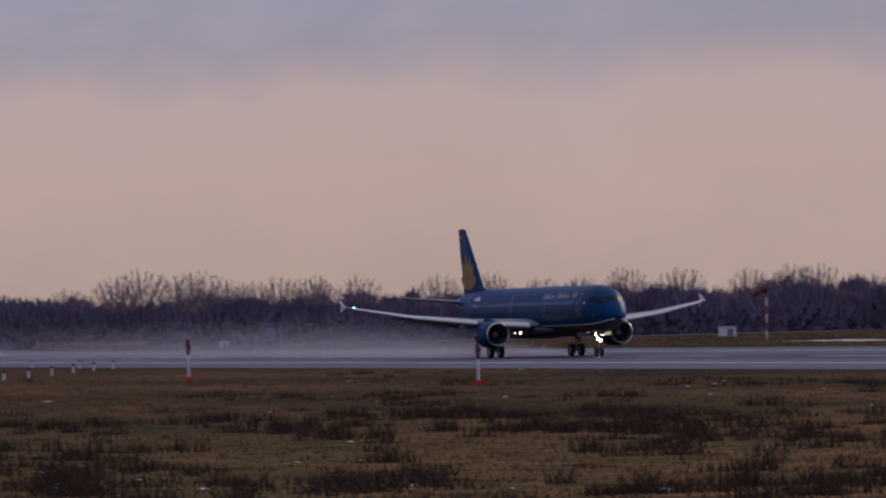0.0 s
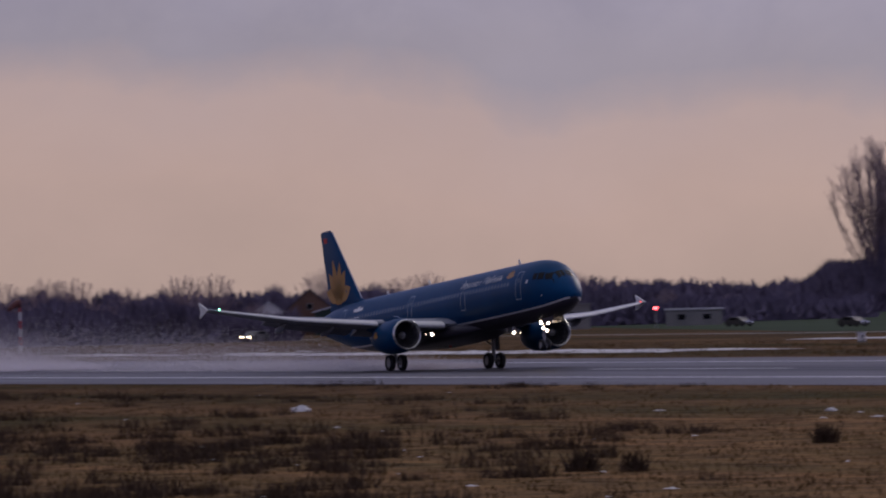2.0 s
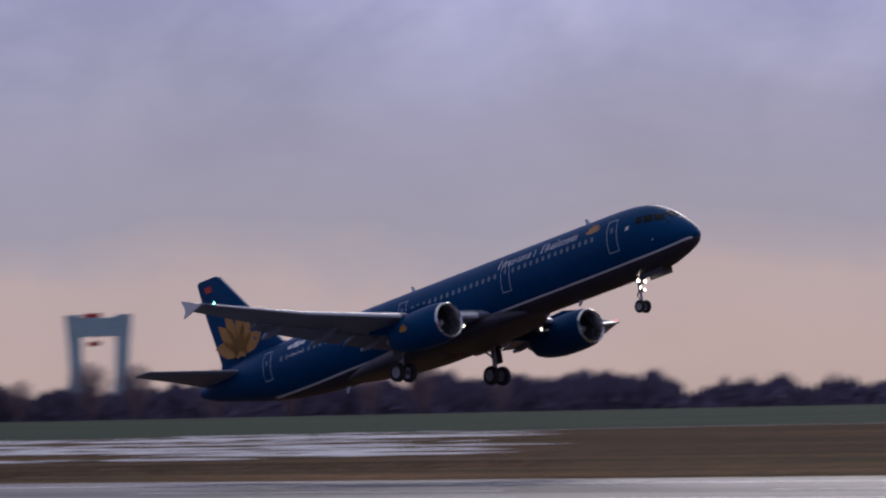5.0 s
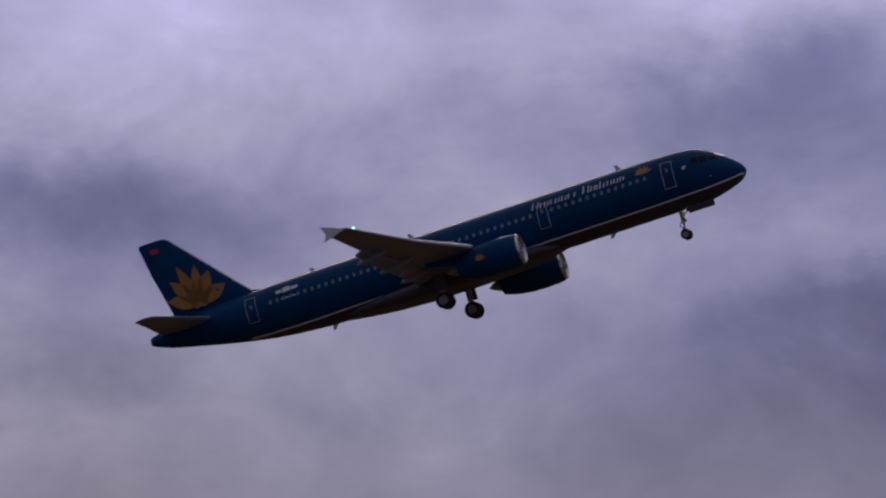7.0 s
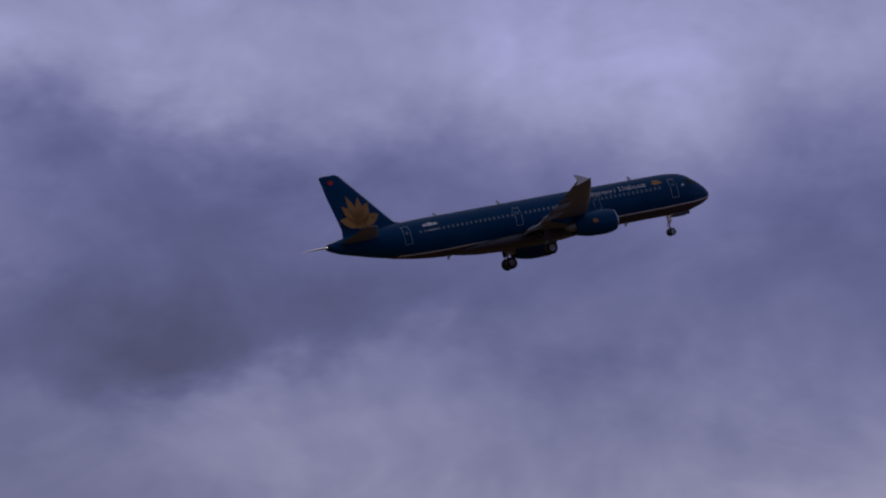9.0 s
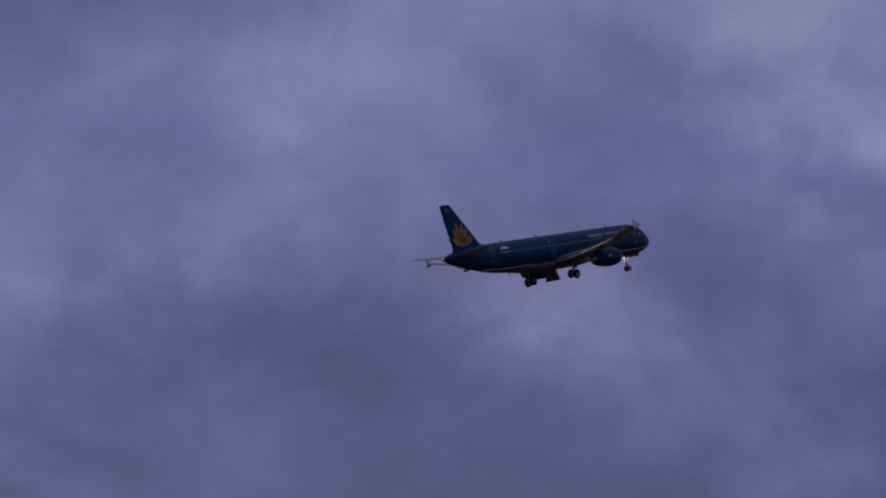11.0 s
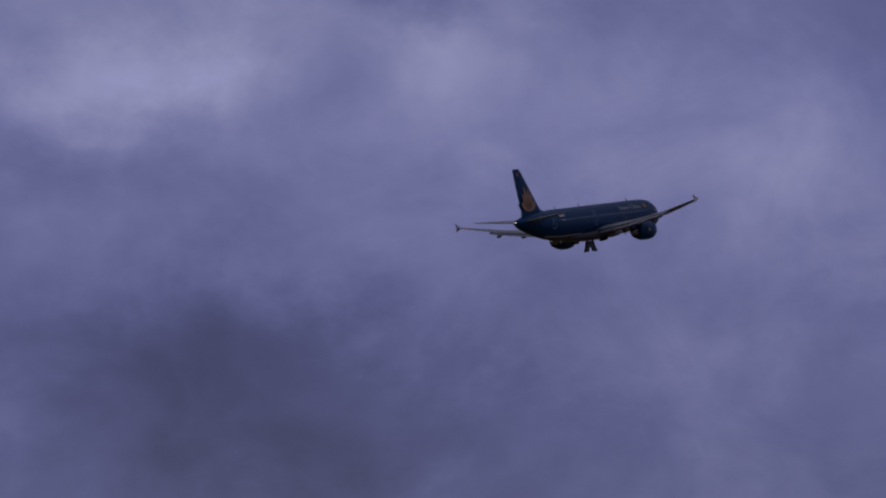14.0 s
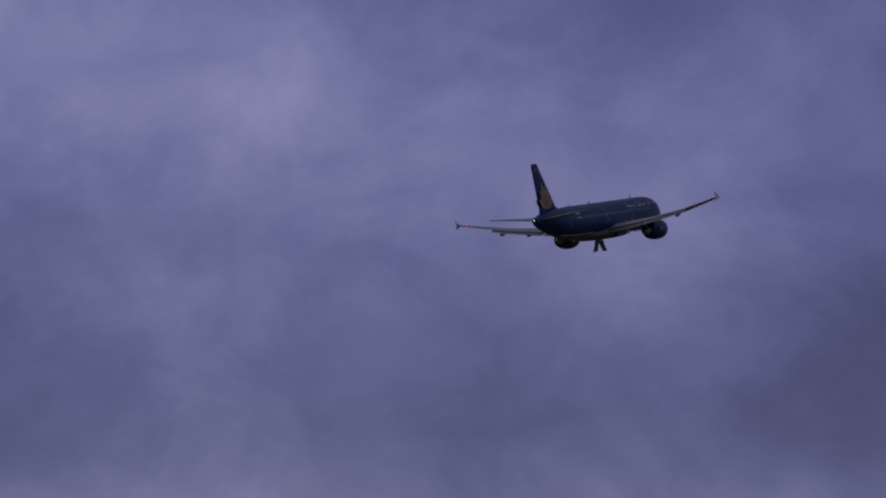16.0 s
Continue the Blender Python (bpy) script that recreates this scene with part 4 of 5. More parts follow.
def build_engine(plane, side):
    cx, cy, cz = 0.0, side * 5.75, 2.06
    bm = bmesh.new()
    lathe_x(bm, [(6.58, 1.06), (6.3, 1.15), (5.7, 1.205), (4.9, 1.22), (4.0, 1.19), (3.1, 1.07), (2.4, 0.90), (2.0, 0.76), (1.98, 0.70), (2.5, 0.72)], cx, cy, cz)
    eng = part("engine", bm, BLUE, plane, "teal-blue turbofan engine under the wing", True, 50)
    bm = bmesh.new()
    lathe_x(bm, [(5.75, 0.86), (6.2, 0.87), (6.52, 0.90), (6.68, 0.95), (6.72, 1.0), (6.68, 1.045), (6.56, 1.075)], cx, cy, cz)
    part("inlet_lip", bm, CHROME, eng, "bright bare-metal inlet lip", True)
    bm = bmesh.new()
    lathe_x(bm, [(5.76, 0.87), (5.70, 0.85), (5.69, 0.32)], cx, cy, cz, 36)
    part("fan_face", bm, DARK, eng, "fan face coloured as the shaded inlet depth", False)
    p = [(5.70, 0.25, -0.03), (5.84, 0.25, 0.05), (5.86, 0.84, 0.16), (5.70, 0.84, 0.02)]
    blade = mesh_of("fan_blade", [(x, r * math.cos(w), r * math.sin(w)) for x, r, w in p], [(0, 1, 2, 3)], [BLADE])
    for i in range(22):
        part("fan_blade", blade, None, eng).matrix_basis = pose(cx, cy, cz, 360 * i / 22, 0, 0)
    bm = bmesh.new()
    lathe_x(bm, [(6.15, 0.01), (6.05, 0.1), (5.9, 0.2), (5.7, 0.28)], cx, cy, cz, 20)
    part("spinner", bm, STEEL, eng, "", True)
    bm = bmesh.new()
    lathe_x(bm, [(2.3, 0.55), (1.9, 0.5), (1.3, 0.22), (1.0, 0.02)], cx, cy, cz, 20)
    part("exhaust_cone", bm, STEEL, eng, "dark metal exhaust cone", True)
    bm = bmesh.new()
    rings = [[(x, cy - w, z0), (x, cy + w, z0), (x, cy + w, z1), (x, cy - w, z1)] for x, w, z0, z1 in
             ((5.6, 0.05, cz + 1.1, cz + 1.25), (4.6, 0.18, cz + 1.0, cz + 1.45), (3.3, 0.22, cz + 0.8, cz + 1.35), (1.6, 0.2, cz + 0.35, cz + 1.2), (-0.3, 0.06, cz + 0.85, cz + 1.15))]
    loft(bm, rings)
    part("pylon", bm, BLUE, eng, "", True, 50)
    bm = bmesh.new()
    lotus(bm, lambda u, v: (3.9 + 0.36 * u, cy + side * 1.235 * math.cos(0.12 + 0.34 * (v - 0.4)), cz + 1.235 * math.sin(0.12 + 0.34 * (v - 0.4))))
    part("flower_emblem", bm, GOLD, eng, "small gold flower emblem")
    return eng


# lean in degrees, root offset, length, half width
PETALS = ((-74, -0.10, 0.98, 0.21), (74, 0.10, 1.02, 0.21), (-40, -0.06, 1.02, 0.23), (40, 0.06, 1.02, 0.23), (-13, -0.03, 1.18, 0.20), (15, 0.03, 1.08, 0.20))


def lotus(bm, place):
    """A gold flower of pointed petals rising from a cup; place(u, v) maps the flat drawing."""
    for a, foot, ln, w in PETALS:
        c, s = math.cos(radians(a)), math.sin(radians(a))
        pts = []
        for r, q in ((0.0, 0.10), (0.25, w * 0.85), (0.5, w), (0.72, w * 0.74), (0.88, w * 0.34), (1.0, 0.0), (0.88, -w * 0.34), (0.72, -w * 0.74), (0.5, -w), (0.25, -w * 0.85), (0.0, -0.10)):
            x, y = r * ln, q
            pts.append(bm.verts.new(place(foot + x * s + y * c, x * c - y * s)))
        bm.faces.new(pts)
    cup = [(-0.34, 0.14), (-0.30, -0.06), (-0.16, -0.16), (0.0, -0.12), (0.16, -0.16), (0.30, -0.06), (0.34, 0.14), (0.0, 0.3)]
    bm.faces.new([bm.verts.new(place(u, v)) for u, v in cup])


def build_tail(plane):
    bm = bmesh.new()
    rings = [airfoil(0, xl, ch, z, th, True) for z, xl, ch, th in
             ((5.2, -12.0, 8.4, 0.03), (6.0, -13.0, 7.3, 0.045), (6.35, -14.35, 5.9, 0.075), (7.0, -15.0, 5.4, 0.09), (9.5, -17.3, 3.75, 0.09), (11.65, -19.3, 2.15, 0.09), (11.8, -19.62, 1.7, 0.05))]
    rings = [[(x, y, z) for x, y, z in r] for r in rings]
    loft(bm, rings)
    fin = part("tail_fin", bm, BLUE, plane, "teal-blue tail fin", True, 50)
    for side in (-1, 1):
        off = lambda z: side * (0.24 - 0.020 * (z - 7))
        bm = bmesh.new()
        lotus(bm, lambda u, v: (-18.25 + 2.1 * u - 0.35 * (v - 0.5), off(6.6 + 2.6 * v), 6.6 + 2.6 * v))
        part("flower_emblem", bm, GOLD, fin, "large gold flower emblem")
        bm = bmesh.new()
        bm.faces.new([bm.verts.new((x, off(11.0) * 0.85, z)) for x, z in ((-20.6, 10.9), (-20.0, 10.9), (-20.1, 11.28), (-20.7, 11.28))])
        part("flag_patch", bm, RED, fin, "small red patch near the fin tip")
    bm = bmesh.new()
    z0 = [(-13.05, 5.95), (-14.35, 6.35), (-15.0, 7.0), (-17.3, 9.5), (-19.3, 11.65)]
    loft(bm, [[(x + 0.02, -0.035, z), (x + 0.09, 0, z + 0.02), (x + 0.02, 0.035, z), (x - 0.12, 0, z)] for x, z in z0[1:]])
    part("fin_leading_edge", bm, SLAT, fin, "bright metal leading edge")
    for side in (-1, 1):
        bm = bmesh.new()
        loft(bm, [airfoil(side * y, xl, ch, z, 0.1, camber=0) for y, xl, ch, z in ((0.3, -16.6, 4.6, 5.02), (1.2, -17.15, 4.1, 5.1), (3.6, -18.55, 2.75, 5.35), (6.1, -20.0, 1.45, 5.6), (6.22, -20.3, 1.0, 5.61))])
        part("tailplane", bm, WING, plane, "light grey swept tailplane", True, 50)
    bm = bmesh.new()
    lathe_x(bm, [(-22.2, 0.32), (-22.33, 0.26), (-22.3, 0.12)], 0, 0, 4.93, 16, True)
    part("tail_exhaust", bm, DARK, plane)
    bm = bmesh.new()
    bmesh.ops.create_icosphere(bm, subdivisions=2, radius=0.05, matrix=Matrix.Translation((-22.36, 0, 5.05)))
    part("tail_light", bm, NAVW, plane, "small white tail light")


def build_hull(plane):
    xs = sorted({22.3, 22.24, 22.12, 21.9, 21.6, 21.2, 20.7, 20.2, 19.8, 19.4, 18.9, 18.4, 17.8, 17.2, 16.5, 15.8, 14.5, *[12 - 2 * i for i in range(11)], -9.2, -10.5, -12, -13.5, -15, -16.5, -17.8, -19, -20, -21, -21.7, -22.2}, reverse=True)
    bm = bmesh.new()
    loft(bm, [hull_ring(x, -belt_angle(x), belt_angle(x), 40) for x in xs], False, False)
    hull = part("fuselage", bm, BLUE, plane, "glossy teal-blue upper fuselage", True, 60)
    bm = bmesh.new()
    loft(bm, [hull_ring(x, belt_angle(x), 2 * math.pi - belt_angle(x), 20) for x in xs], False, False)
    part("belly", bm, BELLY, plane, "dull grey lower fuselage, underside shade in its colour", True, 60)
    for side in (-1, 1):
        bm = bmesh.new()
        rows = []
        for x in xs[2:]:
            if x < -15.2:
                break
            z = smooth_table(BELT, x)[0]
            rows.append([skin(x, z - 0.05, side, 0.012), skin(x, z + 0.06, side, 0.012)])
        skin_quad_strip(bm, rows)
        part("cheat_line", bm, WHITE, hull, "thin white cheat line")
    # wing box fairing
    bm = bmesh.new()
    rings = []
    for x, w, zb, zt in ((8.2, 1.0, 2.08, 2.5), (7.0, 1.75, 1.88, 2.7), (5.0, 2.15, 1.70, 2.85), (2, 2.3, 1.62, 2.9), (-2, 2.3, 1.62, 2.9), (-4.5, 2.1, 1.74, 2.8), (-6.5, 1.6, 1.92, 2.6), (-8.0, 0.9, 2.08, 2.4)):
        zc, hz = (zb + zt) / 2, (zt - zb) / 2
        rings.append([(x, w * math.copysign(abs(math.cos(a)) ** 0.6, math.cos(a)), zc + hz * math.copysign(abs(math.sin(a)) ** 0.6, math.sin(a))) for a in (2 * math.pi * i / 28 for i in range(28))])
    loft(bm, rings)
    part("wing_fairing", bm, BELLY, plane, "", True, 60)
    # cockpit windows
    for side in (-1, 1):
        for x0, x1, z0, z1, k in ((20.75, 20.25, 4.58, 5.05, 0.5), (20.1, 19.6, 4.64, 5.12, 0.35), (19.45, 19.05, 4.70, 5.12, 0.15)):
            bm = bmesh.new()
            skin_patch(bm, x0, x1, z0, z1, side, 0.015, -k)
            part("cockpit_window", bm, GLASS, hull, "dark cockpit window")
        bm = bmesh.new()
        rows = [[Vector((21.1 - 1.3 * (z - 4.4), side * y, 0)) for y in (0.06, 0.5, 0.95)] for z in (4.4, 4.6, 4.85)]
        out = []
        for z, r in zip((4.4, 4.6, 4.85), rows):
            o = []
            for p in r:
                zc, hh, hw = hull_at(p.x)
                o.append((p.x, p.y, zc + hh * math.sqrt(max(0, 1 - (p.y / hw) ** 2)) + 0.02))
            out.append(o)
        skin_quad_strip(bm, out)
        part("windscreen", bm, GLASS, hull, "dark windscreen pane")
    # doors, drawn by their bright outlines
    for side in (-1, 1):
        for x, w, zb, zt in ((17.2, 0.84, 3.5, 5.4), (7.9, 0.78, 3.55, 5.35), (-1.4, 0.78, 3.55, 5.35), (-14.2, 0.80, 3.7, 5.5)):
            bm = bmesh.new()
            e = 0.045
            skin_patch(bm, x - w / 2, x - w / 2 + e, zb, zt, side, 0.014, 0, 5)
            skin_patch(bm, x + w / 2 - e, x + w / 2, zb, zt, side, 0.014, 0, 5)
            skin_patch(bm, x - w / 2, x + w / 2, zb, zb + e, side, 0.014, 0, 1)
            skin_patch(bm, x - w / 2, x + w / 2, zt - e, zt, side, 0.014, 0, 1)
            d = part("cabin_door", bm, DOORL, hull, "cabin door with a pale outline")
            bm = bmesh.new()
            skin_patch(bm, x - 0.1, x + 0.1, 4.65, 4.95, side, 0.014, 0, 1)
            part("door_pane", bm, PANE, d)
    # cabin windows, all of one mesh
    pane = mesh_of("cabin_window", [(0.115 * math.copysign(abs(math.cos(a)) ** 0.7, math.cos(a)), 0, 0.165 * math.copysign(abs(math.sin(a)) ** 0.7, math.sin(a))) for a in (2 * math.pi * i / 12 for i in range(12))], [tuple(range(12))], [PANE])
    for side in (-1, 1):
        for i in range(54):
            x = 15.55 - 0.533 * i
            if any(abs(x - d) < 0.62 for d in (17.2, 7.9, -1.4)):
                continue
            p, q = skin(x, 4.7, side, 0.016), skin(x, 4.8, side, 0.016)
            ob = part("cabin_window", pane, None, hull)
            ob.matrix_basis = Matrix.Translation(p) @ Matrix.Rotation(-side * math.atan2(abs(p.y) - abs(q.y), 0.1) * -1, 4, "X")
    # plain bars where the carrier's name stands, and other small marks
    for side in (-1, 1):
        x = 7.2
        # slim strokes in two groups, taller at the head of each group
        for k, wide in enumerate((0.46, 0.16, 0.34, 0.2, 0.34, 0.36, 0.52, 0, 0.46, 0.14, 0.24, 0.14, 0.14, 0.36, 0.34, 0.3)):
            if not wide:
                x += 0.42
                continue
            bm = bmesh.new()
            tall = 0.54 if k in (0, 8, 11) else 0.36
            skin_patch(bm, x, x + 0.085, 5.06, 5.06 + tall, side, 0.016, 0.22)
            if wide > 0.22:
                skin_patch(bm, x + wide - 0.07, x + wide, 5.06, 5.06 + tall * 0.92, side, 0.016, 0.22)
            x += wide + 0.14
            part("title_bar", bm, WHITE, hull, "plain white title bar")
        bm = bmesh.new()
        def flower(u, v):
            z = 5.15 + 0.46 * v
            return skin(15.5 + 0.62 * u, z, side, 0.016)
        lotus(bm, flower)
        part("flower_emblem", bm, GOLD, hull, "gold flower emblem behind the door")
        for x0, x1, z0, z1 in ((-12.2, -11.75, 5.15, 5.38), (-11.68, -11.1, 5.12, 5.48), (-11.03, -10.55, 5.15, 5.38), (-11.9, -10.75, 4.66, 4.72)):
            bm = bmesh.new()
            skin_patch(bm, x0, x1, z0, z1, side, 0.016, 0, 1)
            part("marking_bar", bm, WHITE, hull, "plain white marking bar")
        for x0, x1, z0, z1, slant in ((18.25, 18.5, 4.5, 4.72, 0.3), (20.0, 20.08, 3.5, 3.58, 0)):
            bm = bmesh.new()
            skin_patch(bm, x0, x1, z0, z1, side, 0.016, slant, 1)
            part("nose_mark", bm, WHITE, hull)
    # aerials
    for x, z, h in ((13.6, 6.16, 0.42), (-2.0, 6.16, 0.4), (-9.5, 6.14, 0.34), (12.0, 2.08, -0.35), (-9.0, 2.12, -0.4)):
        bm = bmesh.new()
        loft(bm, [[(x + 0.22, -0.02, z), (x + 0.22, 0.02, z), (x - 0.2, 0.02, z), (x - 0.2, -0.02, z)], [(x - 0.1, -0.01, z + h), (x - 0.1, 0.01, z + h), (x - 0.3, 0.01, z + h), (x - 0.3, -0.01, z + h)]])
        part("aerial", bm, WHITE, plane)
    bm = bmesh.new()
    bmesh.ops.create_icosphere(bm, subdivisions=2, radius=0.11, matrix=Matrix.Translation((1.0, 0, 1.60)))
    part("beacon", bm, RED, plane, "red belly beacon")


DOORL = material("door_outline_paint", (0.34, 0.40, 0.46), 0.4, vary=0.1, scale=1)


def wheel(parent, x, y, z, r, w, axis="Y"):
    """A tyre with its rim; returns the tyre."""
    bm = bmesh.new()
    prof = [(-w / 2 * 0.75, r * 0.58), (-w / 2, r * 0.72), (-w / 2, r * 0.88), (-w * 0.3, r * 0.985), (0, r), (w * 0.3, r * 0.985), (w / 2, r * 0.88), (w / 2, r * 0.72), (w / 2 * 0.75, r * 0.58)]
    n = 28
    loft(bm, [[(x + q * math.cos(a), y + d, z + q * math.sin(a)) for a in (2 * math.pi * i / n for i in range(n))] for d, q in prof], False)
    ty = part("tyre", bm, RUBBER, parent, "black rubber tyre", True, 60)
    bm = bmesh.new()
    loft(bm, [[(x + q * math.cos(a), y + d, z + q * math.sin(a)) for a in (2 * math.pi * i / 16 for i in range(16))] for d, q in
              ((-w * 0.30, 0.08 * r), (-w * 0.22, 0.3 * r), (-w * 0.38, 0.58 * r), (w * 0.38, 0.58 * r), (w * 0.22, 0.3 * r), (w * 0.30, 0.08 * r))])
    part("rim", bm, RIM, parent, "pale metal rim", True, 40)
    return ty


MAIN_PIVOT, NOSE_PIVOT = 2.45, 2.3


def build_gear(plane):
    gears = {}
    for side in (-1, 1):
        bm = bmesh.new()
        rod(bm, (0, 0, 0.1), (0, 0, -1.15), 0.17, 0.15, 14)
        rod(bm, (0, 0, -1.15), (0, 0, 0.58 - MAIN_PIVOT), 0.11, 0.11, 12)
        rod(bm, (0, -0.5, 0.58 - MAIN_PIVOT), (0, 0.5, 0.58 - MAIN_PIVOT), 0.09, 0.09, 12)
        rod(bm, (0.0, 0, -0.8), (0.0, -side * 1.3, 0.0), 0.07, 0.07, 8)
        rod(bm, (-0.1, 0, -1.0), (-0.38, 0, -1.35), 0.05, 0.04, 8)
        rod(bm, (-0.38, 0, -1.35), (-0.1, 0, -1.7), 0.04, 0.05, 8)
        leg = part("main_gear", bm, STEEL, plane, "main landing gear leg with twin wheels", True, 40)
        leg.matrix_basis = pose(0, side * 3.795, MAIN_PIVOT)
        for dy in (-0.46, 0.46):
            wheel(leg, 0, dy, 0.585 - MAIN_PIVOT, 0.585, 0.40)
        bm = bmesh.new()
        box(bm, 0.02, side * 0.28, -0.55, 0.75, 0.04, 1.15, 0.012)
        part("leg_door", bm, BELLY, leg, "grey fairing on the gear leg")
        gears[side] = leg
        bm = bmesh.new()
        loft(bm, [[(x0, 0, 0), (x0, side * 0.75, 0.02), (x0, side * 1.45, 0.14), (x0, side * 1.45, 0.18), (x0, side * 0.75, 0.06), (x0, 0, 0.04)] for x0 in (-0.75, 0.85)])
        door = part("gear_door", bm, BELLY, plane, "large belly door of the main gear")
        door.matrix_basis = pose(0, side * 0.22, 1.58)
        gears[("door", side)] = door
    bm = bmesh.new()
    rod(bm, (0, 0, 0.1), (0, 0, -1.1), 0.12, 0.10, 12)
    rod(bm, (0, 0, -1.1), (0, 0, 0.38 - NOSE_PIVOT), 0.075, 0.075, 12)
    rod(bm, (0, -0.28, 0.38 - NOSE_PIVOT), (0, 0.28, 0.38 - NOSE_PIVOT), 0.06, 0.06, 10)
    rod(bm, (0, 0, -0.75), (0.9, 0, 0.0), 0.05, 0.05, 8)
    rod(bm, (-0.08, 0, -0.9), (-0.3, 0, -1.2), 0.04, 0.04, 8)
    rod(bm, (-0.3, 0, -1.2), (-0.08, 0, -1.55), 0.04, 0.04, 8)
    nose = part("nose_gear", bm, STEEL, plane, "nose landing gear leg with twin wheels and lamps", True, 40)
    nose.matrix_basis = pose(16.95, 0, NOSE_PIVOT)
    for dy in (-0.25, 0.25):
        wheel(nose, 0, dy, 0.38 - NOSE_PIVOT, 0.38, 0.22)
    for dy, dz, r in ((-0.26, -0.42, 0.12), (0.26, -0.42, 0.12), (-0.14, -0.80, 0.10), (0.14, -0.95, 0.10)):
        bm = bmesh.new()
        lathe_x(bm, [(0.0, 0.02), (0.03, r * 0.6), (0.10, r), (0.24, r * 1.05), (0.24, r * 1.15), (0.08, r * 1.1), (-0.02, r * 0.5)], 0.0, dy, dz, 16)
        part("lamp_housing", bm, STEEL, nose, "", True)
        bm = bmesh.new()
        rod(bm, (0.11, dy, dz), (0.15, dy, dz), r * 0.97, r * 0.6, 14)
        part("lamp_lens", bm, LAMP, nose, "glaring taxi light lens")
    for side in (-1, 1):
        bm = bmesh.new()
        box(bm, 0.0, side * 0.40, -0.27, 1.9, 0.03, 0.50, 0.01)
        d = part("nose_gear_door", bm, BELLY, plane, "small open nose gear door")
        d.matrix_basis = pose(18.45, 0, 2.32)
    gears["nose"] = nose
    return gears


def build_airliner():
    plane = thing("airliner", pose(0, 0, 0), "teal-blue twin-engine airliner taking off, gear down", "aeroplane")
    build_hull(plane)
    build_tail(plane)
    wings = {}
    for side in (-1, 1):
        wings[side] = build_wing(plane, side)
        build_engine(plane, side)
    return plane, wings, build_gear(plane)


airliner, wings, gears = build_airliner()


# ---------------------------------------------------------------- airfield things
def marker_pole(x, y, h):
    t = thing("marker_pole", pose(x, y, 0), "white marker pole with a dark red head and red foot", "pole", "marker poles in the grass")
    bm = bmesh.new()
    rod(bm, (0, 0, 0.3), (0, 0, h * 0.62), 0.085, 0.075, 12)
    part("shaft", bm, WHITE, t, "white painted shaft", True)
    bm = bmesh.new()
    box(bm, 0, 0, 0.15, 0.62, 0.5, 0.34, 0.05)
    part("foot", bm, RED, t, "red foot block")
    bm = bmesh.new()
    rod(bm, (0, 0, h * 0.62), (0, 0, h * 0.97), 0.11, 0.11, 12)
    box(bm, 0.02, 0, h * 0.82, 0.24, 0.3, h * 0.12, 0.03)
    box(bm, 0, 0, h * 0.965, 0.2, 0.2, 0.1, 0.03)
    part("head", bm, DRED, t, "dark red lamp head")
    return t


DRED = material("dark_red_paint", (0.09, 0.016, 0.016), 0.6, vary=0.2, scale=2)


def light_post():
    t = thing("runway_light", pose(*polar(-75.42, 549)), "small white runway edge light on a stake", "lamp", "row of runway edge lights")
    bm = bmesh.new()
    rod(bm, (0, 0, 0), (0, 0, 0.55), 0.10, 0.08, 10)
    part("stake", bm, WHITE, t)
    bm = bmesh.new()
    rod(bm, (0, 0, 0.55), (0, 0, 0.75), 0.12, 0.07, 10)
    part("cap", bm, DARK, t)
    return t


def windsock(x, y, h):
    t = thing("windsock", pose(x, y, 0, 0, 0, -70), "red windsock on a red and white banded mast", "windsock")
    n = 6
    for i in range(n):
        bm = bmesh.new()
        rod(bm, (0, 0, h * 0.93 * i / n), (0, 0, h * 0.93 * (i + 1) / n), 0.11, 0.11, 12)
        part("mast_band", bm, WHITE if i % 2 == 0 else RED, t)
    bm = bmesh.new()
    rings = []
    for k in range(7):
        u = k / 6
        r = 0.50 - 0.25 * u
        c = Vector((0.15 + 1.5 * u, 0, h * 0.94 - 0.75 * u * u))
        rings.append([c + Vector((0.25 * u * math.sin(a) * r, r * math.cos(a), r * math.sin(a))) for a in (2 * math.pi * i / 14 for i in range(14))])
    loft(bm, rings, False)
    part("sock", bm, DRED, t, "red fabric sock", True)
    return t


def cabinet(name, x, y, w, d, h, mat, label, rz=20):
    t = thing(name, pose(x, y, 0, 0, 0, rz), label, "cabinet")
    bm = bmesh.new()
    box(bm, 0, 0, h / 2 + 0.1, w, d, h - 0.1, 0.03)
    part("body", bm, mat, t)
    bm = bmesh.new()
    box(bm, 0, 0, 0.09, w + 0.2, d + 0.2, 0.18, 0.02)
    part("plinth", bm, CONCRETE, t)
    bm = bmesh.new()
    box(bm, 0, 0, h + 0.09, w + 0.16, d + 0.16, 0.08, 0.02)
    part("roof", bm, ROOFW, t)
    bm = bmesh.new()
    box(bm, w * 0.2, -d / 2 - 0.012, h * 0.52, w * 0.35, 0.02, h * 0.7)
    part("door", bm, DARKG, t)
    return t


DARKG = material("grey_panel", (0.18, 0.18, 0.19), 0.6, vary=0.15, scale=1)


